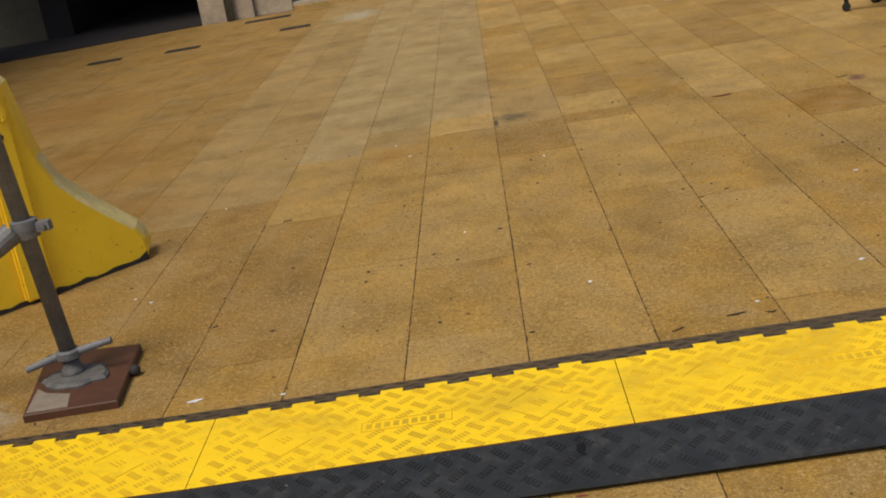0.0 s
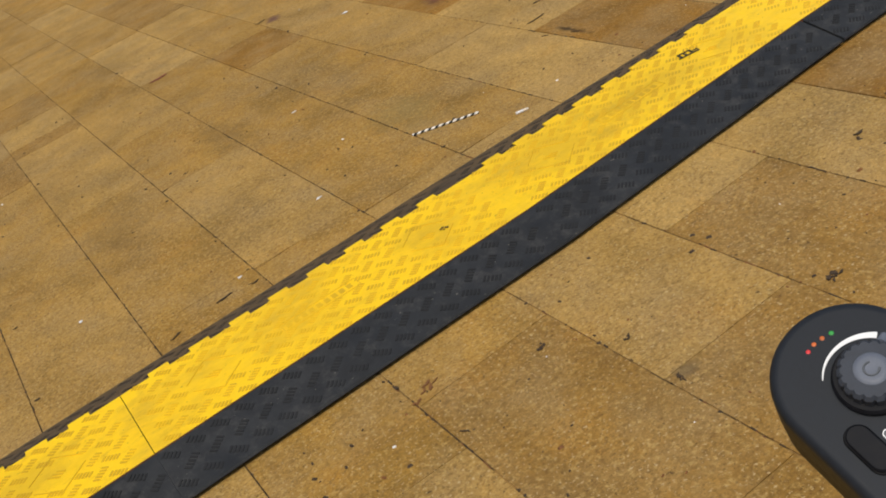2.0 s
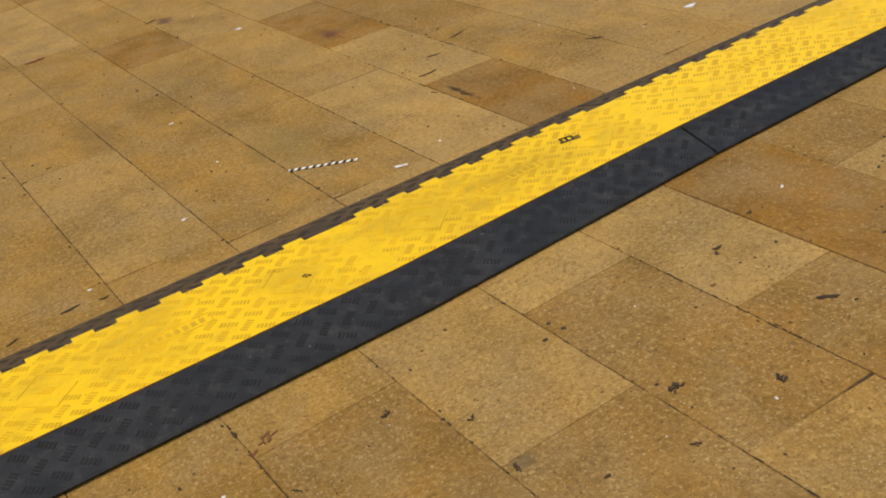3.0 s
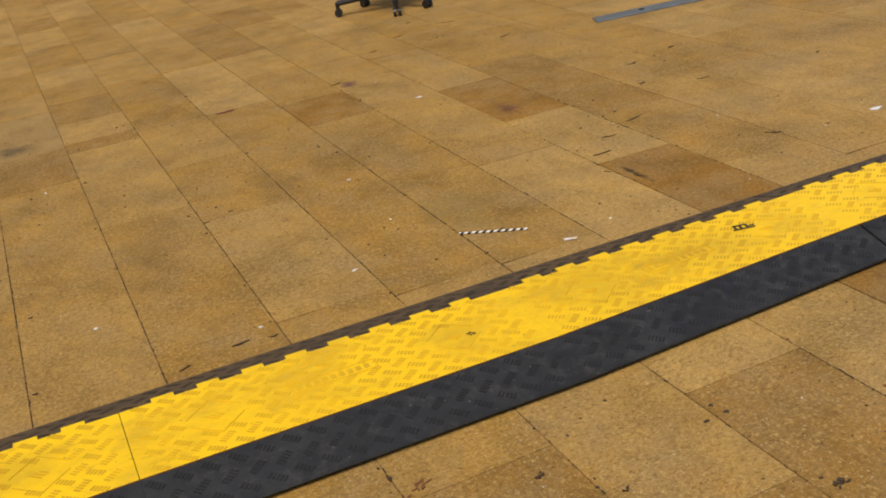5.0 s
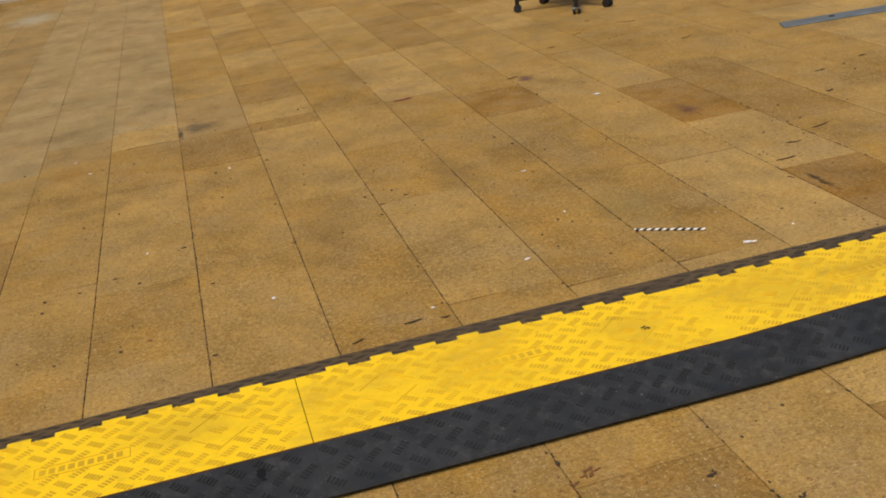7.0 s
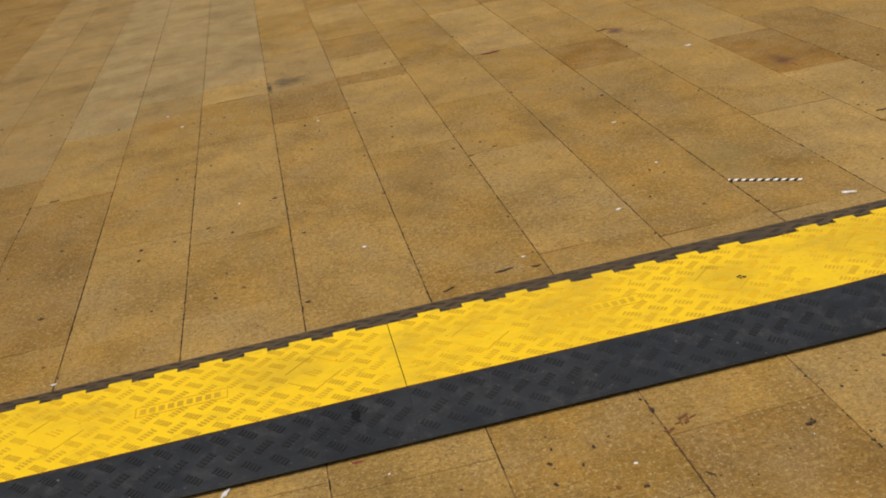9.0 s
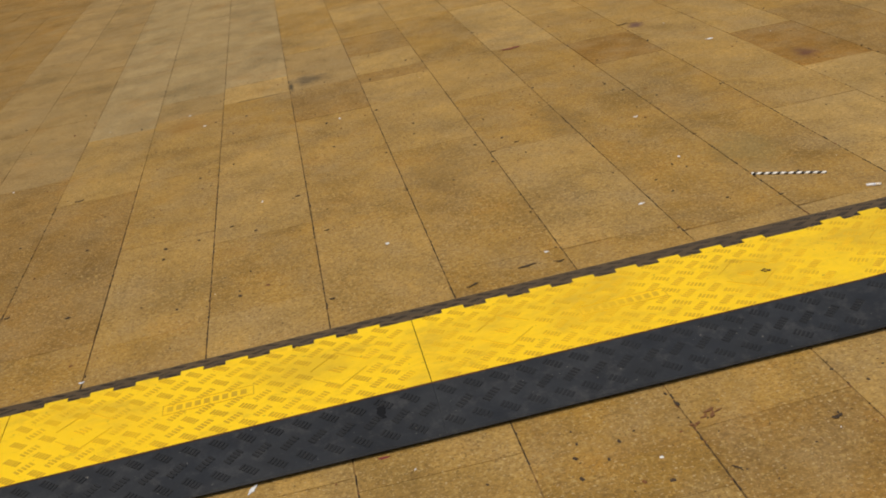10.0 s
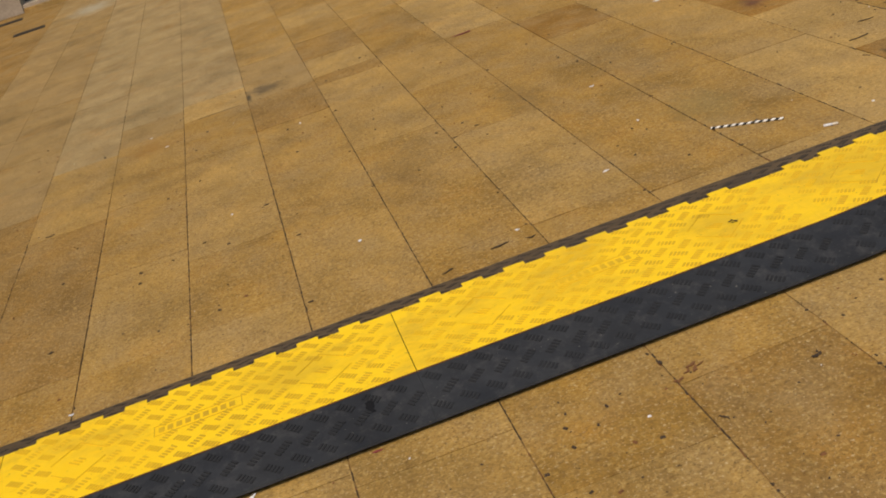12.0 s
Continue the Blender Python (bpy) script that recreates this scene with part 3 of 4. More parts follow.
# ---- scaffold foot ----
board = empty("sole_board", pose(0.012, -0.026, 0), "red-brown timber sole board under a scaffold base plate", "board")
bm = bmesh.new()
add_prism(bm, [(-1.41, 0.265), (-1.175, 0.275), (-1.215, 0.645), (-1.485, 0.665)], 0.0, 0.022, None, 0.003, 0.003)
part("plank", bm, BOARD, board)
bm = bmesh.new()
add_prism(bm, [(-1.405, 0.275), (-1.30, 0.278), (-1.32, 0.36), (-1.39, 0.385), (-1.425, 0.42)], 0.021, 0.0235, None, 0.002, 0.001)
part("dust_patch", bm, MORTAR, board, "pale mortar dust")
bm = bmesh.new()
bmesh.ops.create_icosphere(bm, subdivisions=2, radius=0.016, matrix=Matrix.Translation((-1.185, 0.47, 0.016)))
part("bolt_head", bm, TAR, board, smooth=True)

PX, PY = -1.332, 0.447
pole = empty("scaffold_pole", pose(PX, PY, 0.022), "galvanised steel scaffold upright on a screw-jack base plate", "scaffold pole")
bm = bmesh.new()
lump = random.Random(8)
add_prism(bm, [(px * lump.uniform(0.86, 1.14), py * lump.uniform(0.86, 1.14)) for px, py in stadium(0.05, 0.062, 12, 0.014, -0.014)], 0.0, 0.013, None, 0.008, 0.008)
part("base_plate", bm, STEEL_DARK, pole, "dirty cemented base plate")
bm = bmesh.new()
add_lathe(bm, [(0.034, 0.009), (0.029, 0.022), (0.023, 0.034), (0.021, 0.05)], None, 20)
part("jack_socket", bm, STEEL_DARK, pole, "", True)
bm = bmesh.new()
for k in range(18):
    z = 0.03 + k * 0.0055
    add_lathe(bm, [(0.0175, z), (0.0195, z + 0.0014), (0.0175, z + 0.0028)], None, 16)
part("jack_screw", bm, STEEL, pole)
bm = bmesh.new()
add_lathe(bm, [(0.026, 0.052), (0.032, 0.056), (0.032, 0.074), (0.026, 0.078)], None, 20)
add_tube(bm, (-0.115, -0.012, 0.040), (-0.026, 0.0, 0.062), 0.009, 0.011, 12)
add_tube(bm, (0.026, 0.0, 0.068), (0.115, 0.010, 0.082), 0.011, 0.009, 12)
part("wing_nut", bm, STEEL, pole, "jack nut with two handles")
bm = bmesh.new()
add_tube(bm, (0, 0, 0.080), (-0.135, 0, 2.1), 0.0215, None, 24)
part("tube", bm, STEEL, pole, "", True)
bm = bmesh.new()
add_lathe(bm, [(0.0255, 0.385), (0.033, 0.388), (0.035, 0.41), (0.033, 0.432), (0.0255, 0.435)], Matrix.Translation((-0.020, 0, 0)), 22)
add_box(bm, 0.010, 0.046, -0.014, 0.014, 0.400, 0.424, None, 0.002)
add_tube(bm, (0.030, -0.024, 0.412), (0.030, 0.024, 0.412), 0.008, None, 10)
add_tube(bm, (-0.045, -0.02, 0.41), (-0.10, -0.055, 0.375), 0.030, 0.026, 16)
part("coupler", bm, STEEL, pole, "clamp coupler with a bolt lug")
bm = bmesh.new()
add_tube(bm, (-0.075, -0.04, 0.390), (-0.95, -0.34, 0.30), 0.024, None, 20)
part("brace_tube", bm, STEEL, pole, "", True)

# ---- swivel chair ----
chair = empty("swivel_chair", pose(2.225, 4.27, 0), "black plastic five-star swivel chair base on castors", "chair")
for ang, r in ((160, 0.335), (112, 0.27), (253, 0.30), (296, 0.27), (30, 0.31)):
    a = radians(ang)
    d = Vector((math.cos(a), math.sin(a), 0))
    bm = bmesh.new()
    add_tube(bm, d * 0.03 + Vector((0, 0, 0.105)), d * r + Vector((0, 0, 0.078)), 0.024, 0.016, 10)
    arm = part("base_arm", bm, BLACK_PLASTIC, chair)
    bm = bmesh.new()
    side = Vector((-d.y, d.x, 0))
    e = d * r
    add_tube(bm, e + Vector((0, 0, 0.085)), e + Vector((0, 0, 0.040)), 0.013, 0.013, 10)
    for s in (-1, 1):
        add_tube(bm, e + side * s * 0.006 + Vector((0, 0, 0.024)), e + side * s * 0.022 + Vector((0, 0, 0.024)), 0.024, 0.023, 16)
    part("castor", bm, BLACK_PLASTIC, arm)
bm = bmesh.new()
add_lathe(bm, [(0.042, 0.06), (0.046, 0.10), (0.036, 0.14), (0.026, 0.15), (0.026, 0.30), (0.016, 0.30), (0.016, 0.42)], None, 18)
part("gas_column", bm, BLACK_PLASTIC, chair)
bm = bmesh.new()
add_prism(bm, [(0.23 * math.copysign(abs(math.cos(a)) ** 0.6, math.cos(a)), 0.22 * math.copysign(abs(math.sin(a)) ** 0.6, math.sin(a))) for a in np.linspace(0, 2 * math.pi, 28, endpoint=False)], 0.41, 0.48, None, 0.03, 0.03)
part("seat", bm, BLACK_PLASTIC, chair)

# ---- blue-grey metal strip on the paving ----
strip = empty("floor_strip", pose(2.69, 2.70, 0.0015, 0, 0, -7), "blue-grey metal cover strip screwed to the paving", "cover strip")
bm = bmesh.new()
add_prism(bm, [(0, -0.055), (2.6, -0.055), (2.6, 0.055), (0.02, 0.055)], 0.0, 0.007, None, 0.005, 0.004)
part("strip_plate", bm, BLUE_GREY, strip)
for x in (0.26, 0.72, 1.2, 1.7, 2.2):
    bm = bmesh.new()
    add_lathe(bm, [(0.016, 0.007), (0.014, 0.010), (0.004, 0.0115)], Matrix.Translation((x, 0.0, 0)), 12)
    part("screw", bm, TAR, strip)

# ---- litter ----
def straw():
    m = Nodes("striped_paper", 0.7)
    sep = m.t.nodes.new("ShaderNodeSeparateXYZ")
    m.join(m.obj, sep.inputs[0])
    twist = m.math("MULTIPLY", m.math("ARCTAN2", sep.outputs[2], sep.outputs[1]), 0.16)
    f = m.math("FRACT", m.math("ADD", m.math("MULTIPLY", sep.outputs[0], 47.0), twist))
    m.color(m.ramp(m.math("GREATER_THAN", f, 0.5), (0.2, (0.012, 0.012, 0.012)), (0.8, (0.78, 0.76, 0.70))))
    ob = empty("paper_straw", pose(1.129, 0.497, 0.0040, 0, 0, math.degrees(math.atan2(0.444 - 0.553, 1.207 - 1.045))), "black and white striped paper straw lying on the paving", "straw")
    bm = bmesh.new()
    add_tube(bm, (-0.098, 0, 0), (0.098, 0, 0), 0.0035, None, 14, False)
    add_tube(bm, (0.098, 0, 0), (-0.098, 0, 0), 0.0029, None, 14, False)
    part("straw_tube", bm, m.mat, ob, "", True)


straw()
PAPER = plain("white_scrap", (0.72, 0.72, 0.72), 0.7, scale=60, vary=0.15)
LEAF = plain("dry_dark_leaf", (0.055, 0.034, 0.016), 0.75, scale=70, vary=0.5, bump=0.5)
LEAF_BROWN = plain("dry_brown_leaf", (0.20, 0.085, 0.025), 0.75, scale=70, vary=0.45, bump=0.5)
RED = plain("red_scrap", (0.22, 0.04, 0.04), 0.6, scale=60, vary=0.3)
BUTT = plain("cigarette_paper", (0.70, 0.62, 0.50), 0.8, scale=90, vary=0.2)
lrng = random.Random(21)


def flake(name, x, y, z, length, width, turn, mat, label, category, group, curl=0.25, ragged=0.45):
    """A thin curled piece with an uneven edge: leaf, scrap or twig."""
    n = 12
    bm = bmesh.new()
    bits = 5 if name == "leaf" and length > 0.019 else 1
    for bit in range(bits):
        ox = (bit - (bits - 1) / 2) * length * 0.15
        oy = lrng.uniform(-0.45, 0.45) * width if bits > 1 else 0.0
        long, wide = (length * lrng.uniform(0.22, 0.45), width * lrng.uniform(0.22, 0.6)) if bits > 1 else (length, width)
        yaw = Matrix.Rotation(lrng.uniform(-0.7, 0.7) if bits > 1 else 0.0, 3, "Z")
        ring, low = [], []
        for k in range(n):
            a = 2 * math.pi * k / n
            f = 1 + lrng.uniform(-ragged, ragged)
            px, py = long / 2 * math.cos(a) * f, wide / 2 * math.sin(a) * f
            pz = 0.0012 + abs(px) / long * curl * wide + lrng.uniform(0, 0.25) * curl * wide
            ring.append(bm.verts.new(yaw @ Vector((px, py, pz)) + Vector((ox, oy, 0))))
            low.append(bm.verts.new(yaw @ Vector((px * 0.96, py * 0.96, max(0.0, pz - 0.0012))) + Vector((ox, oy, 0))))
        top = bm.verts.new((ox, oy, 0.0014))
        bot = bm.verts.new((ox, oy, 0.0))
        for k in range(n):
            j = (k + 1) % n
            bm.faces.new((ring[k], ring[j], top))
            bm.faces.new((low[j], low[k], bot))
            bm.faces.new((low[k], low[j], ring[j], ring[k]))
    ob = link(name, bm, mat)
    ob.matrix_world = pose(x, y, z + 0.0004, 0, 0, turn)
    return tagged(ob, label, category, group)


LEAVES = ((0.200, 0.240, 0.044, 0.016, 10), (0.685, -0.660, 0.034, 0.022, 30), (1.090, -0.980, 0.048, 0.030, 20), (1.470, -0.970, 0.060, 0.030, -25), (1.230, -1.090, 0.040, 0.024, 60),
          (1.010, -1.120, 0.024, 0.015, -20), (1.000, -1.380, 0.024, 0.014, 0), (0.790, -0.790, 0.026, 0.018, 15), (0.770, -0.960, 0.036, 0.012, 70), (2.180, 0.620, 0.075, 0.022, -50), (2.230, 1.500, 0.045, 0.022, 30),
          (2.370, 1.800, 0.055, 0.024, 20), (-0.190, 1.240, 0.022, 0.014, 10), (-0.120, 0.860, 0.016, 0.010, 0), (0.460, 1.260, 0.024, 0.012, 20), (0.550, 1.310, 0.022, 0.010, 0), (-0.400, 1.080, 0.016, 0.010, 40),
          (-0.500, 1.020, 0.014, 0.010, 0), (-0.840, 0.620, 0.022, 0.014, 20), (1.050, 1.000, 0.020, 0.010, -40), (-1.02, 0.72, 0.02, 0.012, 0), (-0.14, 0.35, 0.016, 0.012, 0), (0.47, -0.74, 0.028, 0.008, -60), (1.05, 0.37, 0.016, 0.01, 0),
          # the first two of this row stand in for a crack in the dark slab
          (1.66, 0.60, 0.05, 0.012, -70), (1.615, 0.70, 0.04, 0.010, -60), (2.62, 1.9, 0.05, 0.02, 10), (2.9, 1.3, 0.04, 0.016, 30), (2.42, 1.36, 0.07, 0.018, 0), (0.86, -1.08, 0.018, 0.012, 0), (1.62, -0.62, 0.02, 0.012, 0))
for x, y, a, b, turn in LEAVES:
    flake("leaf", x, y, 0, a * 0.8, b * 0.65, turn, LEAF, "small dry dark leaf or crack stand-in on the paving", "leaf", "dry leaves")
for x, y, a, b, turn in ((0.49, -0.56, 0.055, 0.016, 35), (0.455, -0.585, 0.022, 0.012, 0), (1.71, 3.2, 0.05, 0.02, 0)):
    flake("leaf", x, y, 0, a, b, turn, LEAF_BROWN, "dry brown leaf lying on the paving", "leaf", "dry leaves")
for x, y, a, turn in ((0.345, 0.280, 0.055, 8), (0.425, 0.265, 0.030, -10), (-0.95, 1.72, 0.045, 10), (1.96, 1.12, 0.10, 18), (1.80, 1.01, 0.075, -8), (1.70, 0.87, 0.11, 6), (2.23, 3.50, 0.14, -30), (1.93, 3.42, 0.06, 10),
                      (1.47, -0.68, 0.030, -5), (0.45, -0.505, 0.026, -70), (2.28, 2.85, 0.10, 25), (1.35, 2.70, 0.07, 10), (2.10, 3.72, 0.05, 20)):
    flake("twig", x, y, 0, a * 0.75, 0.007, turn, LEAF, "short dry dark twig lying on the paving", "twig", "dry twigs", 0.5, 0.45)
for x, y, a, b, turn in ((0.41, 0.34, 0.014, 0.010, 0), (0.035, 0.645, 0.016, 0.012, 30), (-0.745, 0.190, 0.012, 0.010, 0), (-0.965, 0.225, 0.045, 0.012, 15), (-0.60, 2.69, 0.012, 0.009, 0), (-0.53, 2.45, 0.015, 0.010, 0),
                         (1.54, 2.12, 0.030, 0.018, 10), (2.53, 0.57, 0.045, 0.024, -10), (-0.35, -0.452, 0.030, 0.010, 60), (0.96, 1.30, 0.016, 0.010, 0), (0.72, 0.52, 0.020, 0.010, 20), (-1.28, 1.02, 0.012, 0.010, 0)):
    flake("paper_scrap", x, y, 0, a, b, turn, PAPER, "tiny white paper scrap lying on the paving", "paper scrap", "white scraps", 0.15)
flake("paper_scrap", 0.83, 2.69, 0, 0.075, 0.022, 5, RED, "small red scrap lying on the paving", "paper scrap", "red scraps", 0.15)
flake("paper_scrap", -0.10, -0.447, 0, 0.020, 0.007, 10, RED, "small red scrap lying on the paving", "paper scrap", "red scraps", 0.15)
butt = empty("cigarette_butt", pose(1.262, 0.292, 0.0040, 0, 0, -22), "short white cigarette butt lying on the paving", "cigarette butt")
for nm, x0, x1, mm in (("paper_end", -0.016, 0.006, PAPER), ("filter", 0.006, 0.020, BUTT)):
    bm = bmesh.new()
    add_tube(bm, (x0, 0, 0), (x1, 0, 0), 0.0037, None, 12)
    part(nm, bm, mm, butt, "", True)
flake("leaf", 0.782, -0.150, LID_Z + 0.0012, 0.020, 0.014, 0, LEAF, "small dry dark leaf lying on the yellow lid", "leaf", "dry leaves")

# crumbs of grit strewn over the stones
bm = bmesh.new()
for k in range(1100):
    x, y = lrng.uniform(-1.6, 2.6), lrng.choice((lrng.uniform(-1.5, -0.45), lrng.uniform(0.16, 3.2)))
    s = lrng.choice((0.0016, 0.002, 0.0026, 0.0035, 0.005)) * lrng.uniform(0.7, 1.2)
    m = pose(x, y, 0.0, 0, 0, lrng.uniform(0, 180))
    add_box(bm, -s, s, -s * 0.6, s * 0.6, -0.0004, s * 0.6, m, s * 0.35)
grit = link("grit", bm, [LEAF, PAPER, LEAF_BROWN])
gr = random.Random(4)
pick = 0
idx = []
for k in range(len(grit.data.polygons)):
    if k % 6 == 0:
        pick = gr.choices((0, 1, 2), (0.68, 0.05, 0.27))[0]
    idx.append(pick)
grit.data.polygons.foreach_set("material_index", idx)
tagged(grit, "loose crumbs of grit and leaf strewn on the paving", "grit", kind="stuff")

# lumps of dirt caught along the joints
LONG_JOINTS = (-1.033, -0.745, -0.454, -0.158, 0.147, 0.450, 0.752, 1.050, 1.338, 1.630, 1.896)
bm = bmesh.new()
for k in range(1000):
    x = lrng.choice(LONG_JOINTS) + lrng.gauss(0, 0.0012)
    y = lrng.choice((lrng.uniform(-1.6, -0.45), lrng.uniform(0.155, 1.5), lrng.uniform(0.155, 4.5)))
    s = lrng.choice((0.003, 0.004, 0.006, 0.011)) * lrng.uniform(0.6, 1.4)
    w = lrng.uniform(0.0010, 0.0021) * (1.8 if lrng.random() < 0.12 else 1)
    add_box(bm, -w, w, -s, s, -0.0008, lrng.uniform(0.0004, 0.0014), pose(x, y, 0, 0, 0, lrng.uniform(-6, 6)), w * 0.5)
crumbs = link("joint_crumbs", bm, [LEAF, LEAF_BROWN])
for k, poly in enumerate(crumbs.data.polygons):
    poly.material_index = 1 if (k // 6) % 5 == 0 else 0
tagged(crumbs, "dark dirt caught along the paving joints", "dirt", kind="stuff")

# ---- wheelchair joystick ----
POD_DARK = plain("graphite_plastic", (0.0165, 0.0200, 0.0262), 0.55, scale=300, vary=0.2, bump=0.25, distance=0.0003, gloss=0.22)
POD_SIDE = plain("black_pod_side", (0.005, 0.0055, 0.007), 0.5, scale=200, vary=0.3, gloss=0.2)
DIAL_RUBBER = plain("dial_rubber", (0.040, 0.047, 0.062), 0.6, scale=200, vary=0.25, gloss=0.3)
DIAL_CAP = plain("grey_dial_cap", (0.125, 0.142, 0.180), 0.5, scale=150, vary=0.12, gloss=0.3)
BUTTON = plain("button_rubber", (0.0055, 0.0062, 0.0090), 0.6, scale=150, vary=0.3, gloss=0.2)
PRINT = plain("white_print", (0.82, 0.84, 0.86), 0.6, scale=200, vary=0.06)
GREEN_INK = plain("green_print", (0.03, 0.24, 0.11), 0.5, scale=200, vary=0.1)
GREY_INK = plain("grey_print", (0.075, 0.085, 0.10), 0.5, scale=200, vary=0.1)
BALL = plain("white_ball", (0.66, 0.76, 0.78), 0.35, scale=60, vary=0.06)


def led(name, color, power):
    m = Nodes(name, 0.4, 0, color)
    m.b.inputs["Emission Color"].default_value = (*color, 1)
    m.b.inputs["Emission Strength"].default_value = power
    return m.mat


S = 1.405e-4
pod = empty("wheelchair_joystick", pose(0.3261, -1.9606, 0.7688, 14.42, 24.48, -93.67), "graphite grey wheelchair joystick box with dial and white ball knob", "joystick")
HALF, LONG = 267 * S, 0.150
bm = bmesh.new()
rings = []
for inset, z in [(0.0, -0.026)] + [(0.005 * (1 - math.cos(a)), -0.005 * (1 - math.sin(a))) for a in np.linspace(0, math.pi / 2, 7)]:
    rings.append([bm.verts.new((px, py, z)) for px, py in stadium(LONG, HALF - inset, 26, LONG / 2, 0)])
for a, b in zip(rings, rings[1:]):
    for k in range(len(a)):
        j = (k + 1) % len(a)
        bm.faces.new((a[k], a[j], b[j], b[k]))
for f in bm.faces:
    f.smooth = True
bm.faces.new(rings[-1])
bm.faces.new(rings[0][::-1])
part("upper_shell", bm, POD_DARK, pod, "matt graphite top shell with rounded edge")
bm = bmesh.new()
add_prism(bm, stadium(LONG, HALF * 0.985, 26, LONG / 2, 0), -0.042, -0.0265, None)
part("lower_shell", bm, POD_SIDE, pod)


def at_panel(u, v):
    return u * S, v * S


def oblong(name, u, v, length, half_w, mat, parent, high=0.0022, seg=12):
    x, y = at_panel(u, v)
    bm = bmesh.new()
    add_prism(bm, stadium(length * S, half_w * S, seg, x, y), -0.0005, high, None, 0.0008, 0.0009)
    return part(name, bm, mat, parent)


# dial: dark skirt, knurled ring, grey cap with a curl, pointer
x, y = at_panel(62, 33)
dial = empty("speed_dial", Matrix(), "", "")
dial.parent = pod
dial.matrix_basis = Matrix.Translation((x, y, 0))
bm = bmesh.new()
add_lathe(bm, [(0.0180, -0.0003), (0.0184, 0.003), (0.0172, 0.0045)], None, 40)
part("dial_skirt", bm, BUTTON, dial)
bm = bmesh.new()
prof = []
for k in range(90):
    a = 2 * math.pi * k / 90
    prof.append(((0.0152 if k % 5 else 0.0141) * math.cos(a), (0.0152 if k % 5 else 0.0141) * math.sin(a)))
add_prism(bm, prof, 0.004, 0.0115, None, 0.0016, 0.0018)
part("dial_ring", bm, DIAL_RUBBER, dial, "knurled rubber ring")
bm = bmesh.new()
add_lathe(bm, [(0.0082, 0.0112), (0.0078, 0.0119), (0.0052, 0.0122), (0.002, 0.0118)], None, 32)
part("dial_cap", bm, DIAL_CAP, dial, "pale grey cap", True)
bm = bmesh.new()
for k in range(11):
    a0, a1 = radians(150 + k * 24), radians(150 + (k + 1) * 24)
    r = 0.0034
    add_tube(bm, (r * math.cos(a0), r * math.sin(a0), 0.0121), (r * math.cos(a1), r * math.sin(a1), 0.0121), 0.0005, None, 6)
part("cap_curl", bm, GREY_INK, dial)
bm = bmesh.new()
a = radians(120)
add_tube(bm, (0.0145 * math.cos(a), 0.0145 * math.sin(a), 0.008), (0.0190 * math.cos(a), 0.0195 * math.sin(a), 0.006), 0.0026, 0.0022, 12)
part("dial_pointer", bm, DIAL_CAP, dial)
# white arc that widens round the dial
x, y = at_panel(56, 26)
bm = bmesh.new()
a0, a1, n = radians(228), radians(128), 26
inner, outer = [], []
for k in range(n):
    f = k / (n - 1)
    a = a0 + (a1 - a0) * f
    r0 = 0.0205
    r1 = r0 + 0.0005 + 0.0026 * f
    inner.append((x + r0 * math.cos(a), y + r0 * math.sin(a)))
    outer.append((x + r1 * math.cos(a), y + r1 * math.sin(a)))
add_prism(bm, inner + outer[::-1], -0.0002, 0.0004)
bmesh.ops.recalc_face_normals(bm, faces=bm.faces)
part("speed_arc", bm, PRINT, pod, "white printed arc")
for (u, v), mm in (((-150, -46), led("red_light", (0.55, 0.03, 0.035), 0.10)), ((-157, -14), led("orange_light", (0.55, 0.12, 0.02), 0.10)), ((-155, 20), led("amber_light", (0.45, 0.11, 0.02), 0.10)), ((-148, 54), led("green_light", (0.03, 0.3, 0.05), 0.10))):
    px, py = at_panel(u, v)
    bm = bmesh.new()
    add_lathe(bm, [(0.0012, -0.0002), (0.0011, 0.0003), (0.0006, 0.0005)], Matrix.Translation((px, py, 0)), 12)
    part("indicator_light", bm, mm, pod)
for u, v, length, w in ((265, 167, 96, 42), (226, -142, 96, 42)):
    oblong("button_well", u, v, length + 6, w + 7, POD_SIDE, pod, 0.0006)
    oblong("rocker_button", u, v, length, w, BUTTON, pod, 0.0030)
for u, v in ((468, 152), (442, 52), (402, -170)):
    oblong("button_well", u, v, 0.5, 48, POD_SIDE, pod, 0.0006)
    oblong("round_button", u, v, 0.5, 42, BUTTON, pod, 0.0030)


def ring(name, u, v, length, half_w, turn, mat, fill=None):
    """A printed outline of an oblong, with its inside in another ink."""
    px, py = at_panel(u, v)
    m = Matrix.Translation((px, py, 0)) @ Matrix.Rotation(radians(turn), 4, "Z")
    bm = bmesh.new()
    half_w *= 0.78
    length *= 0.85
    pts = stadium(length * S, half_w * S, 9)
    inn = stadium(length * S, (half_w - 3.4) * S, 9)
    n = len(pts)
    v0 = [bm.verts.new(m @ Vector((p[0], p[1], 0.0005))) for p in pts]
    v1 = [bm.verts.new(m @ Vector((p[0], p[1], 0.0005))) for p in inn]
    v2 = [bm.verts.new(m @ Vector((p[0], p[1], -0.0003))) for p in pts]
    for k in range(n):
        j = (k + 1) % n
        bm.faces.new((v0[k], v0[j], v1[j], v1[k]))
        bm.faces.new((v2[k], v2[j], v0[j], v0[k]))
    part(name, bm, mat, pod)
    if fill:
        bm = bmesh.new()
        add_prism(bm, inn, -0.0003, 0.0003, m)
        part(name + "_fill", bm, fill, pod)


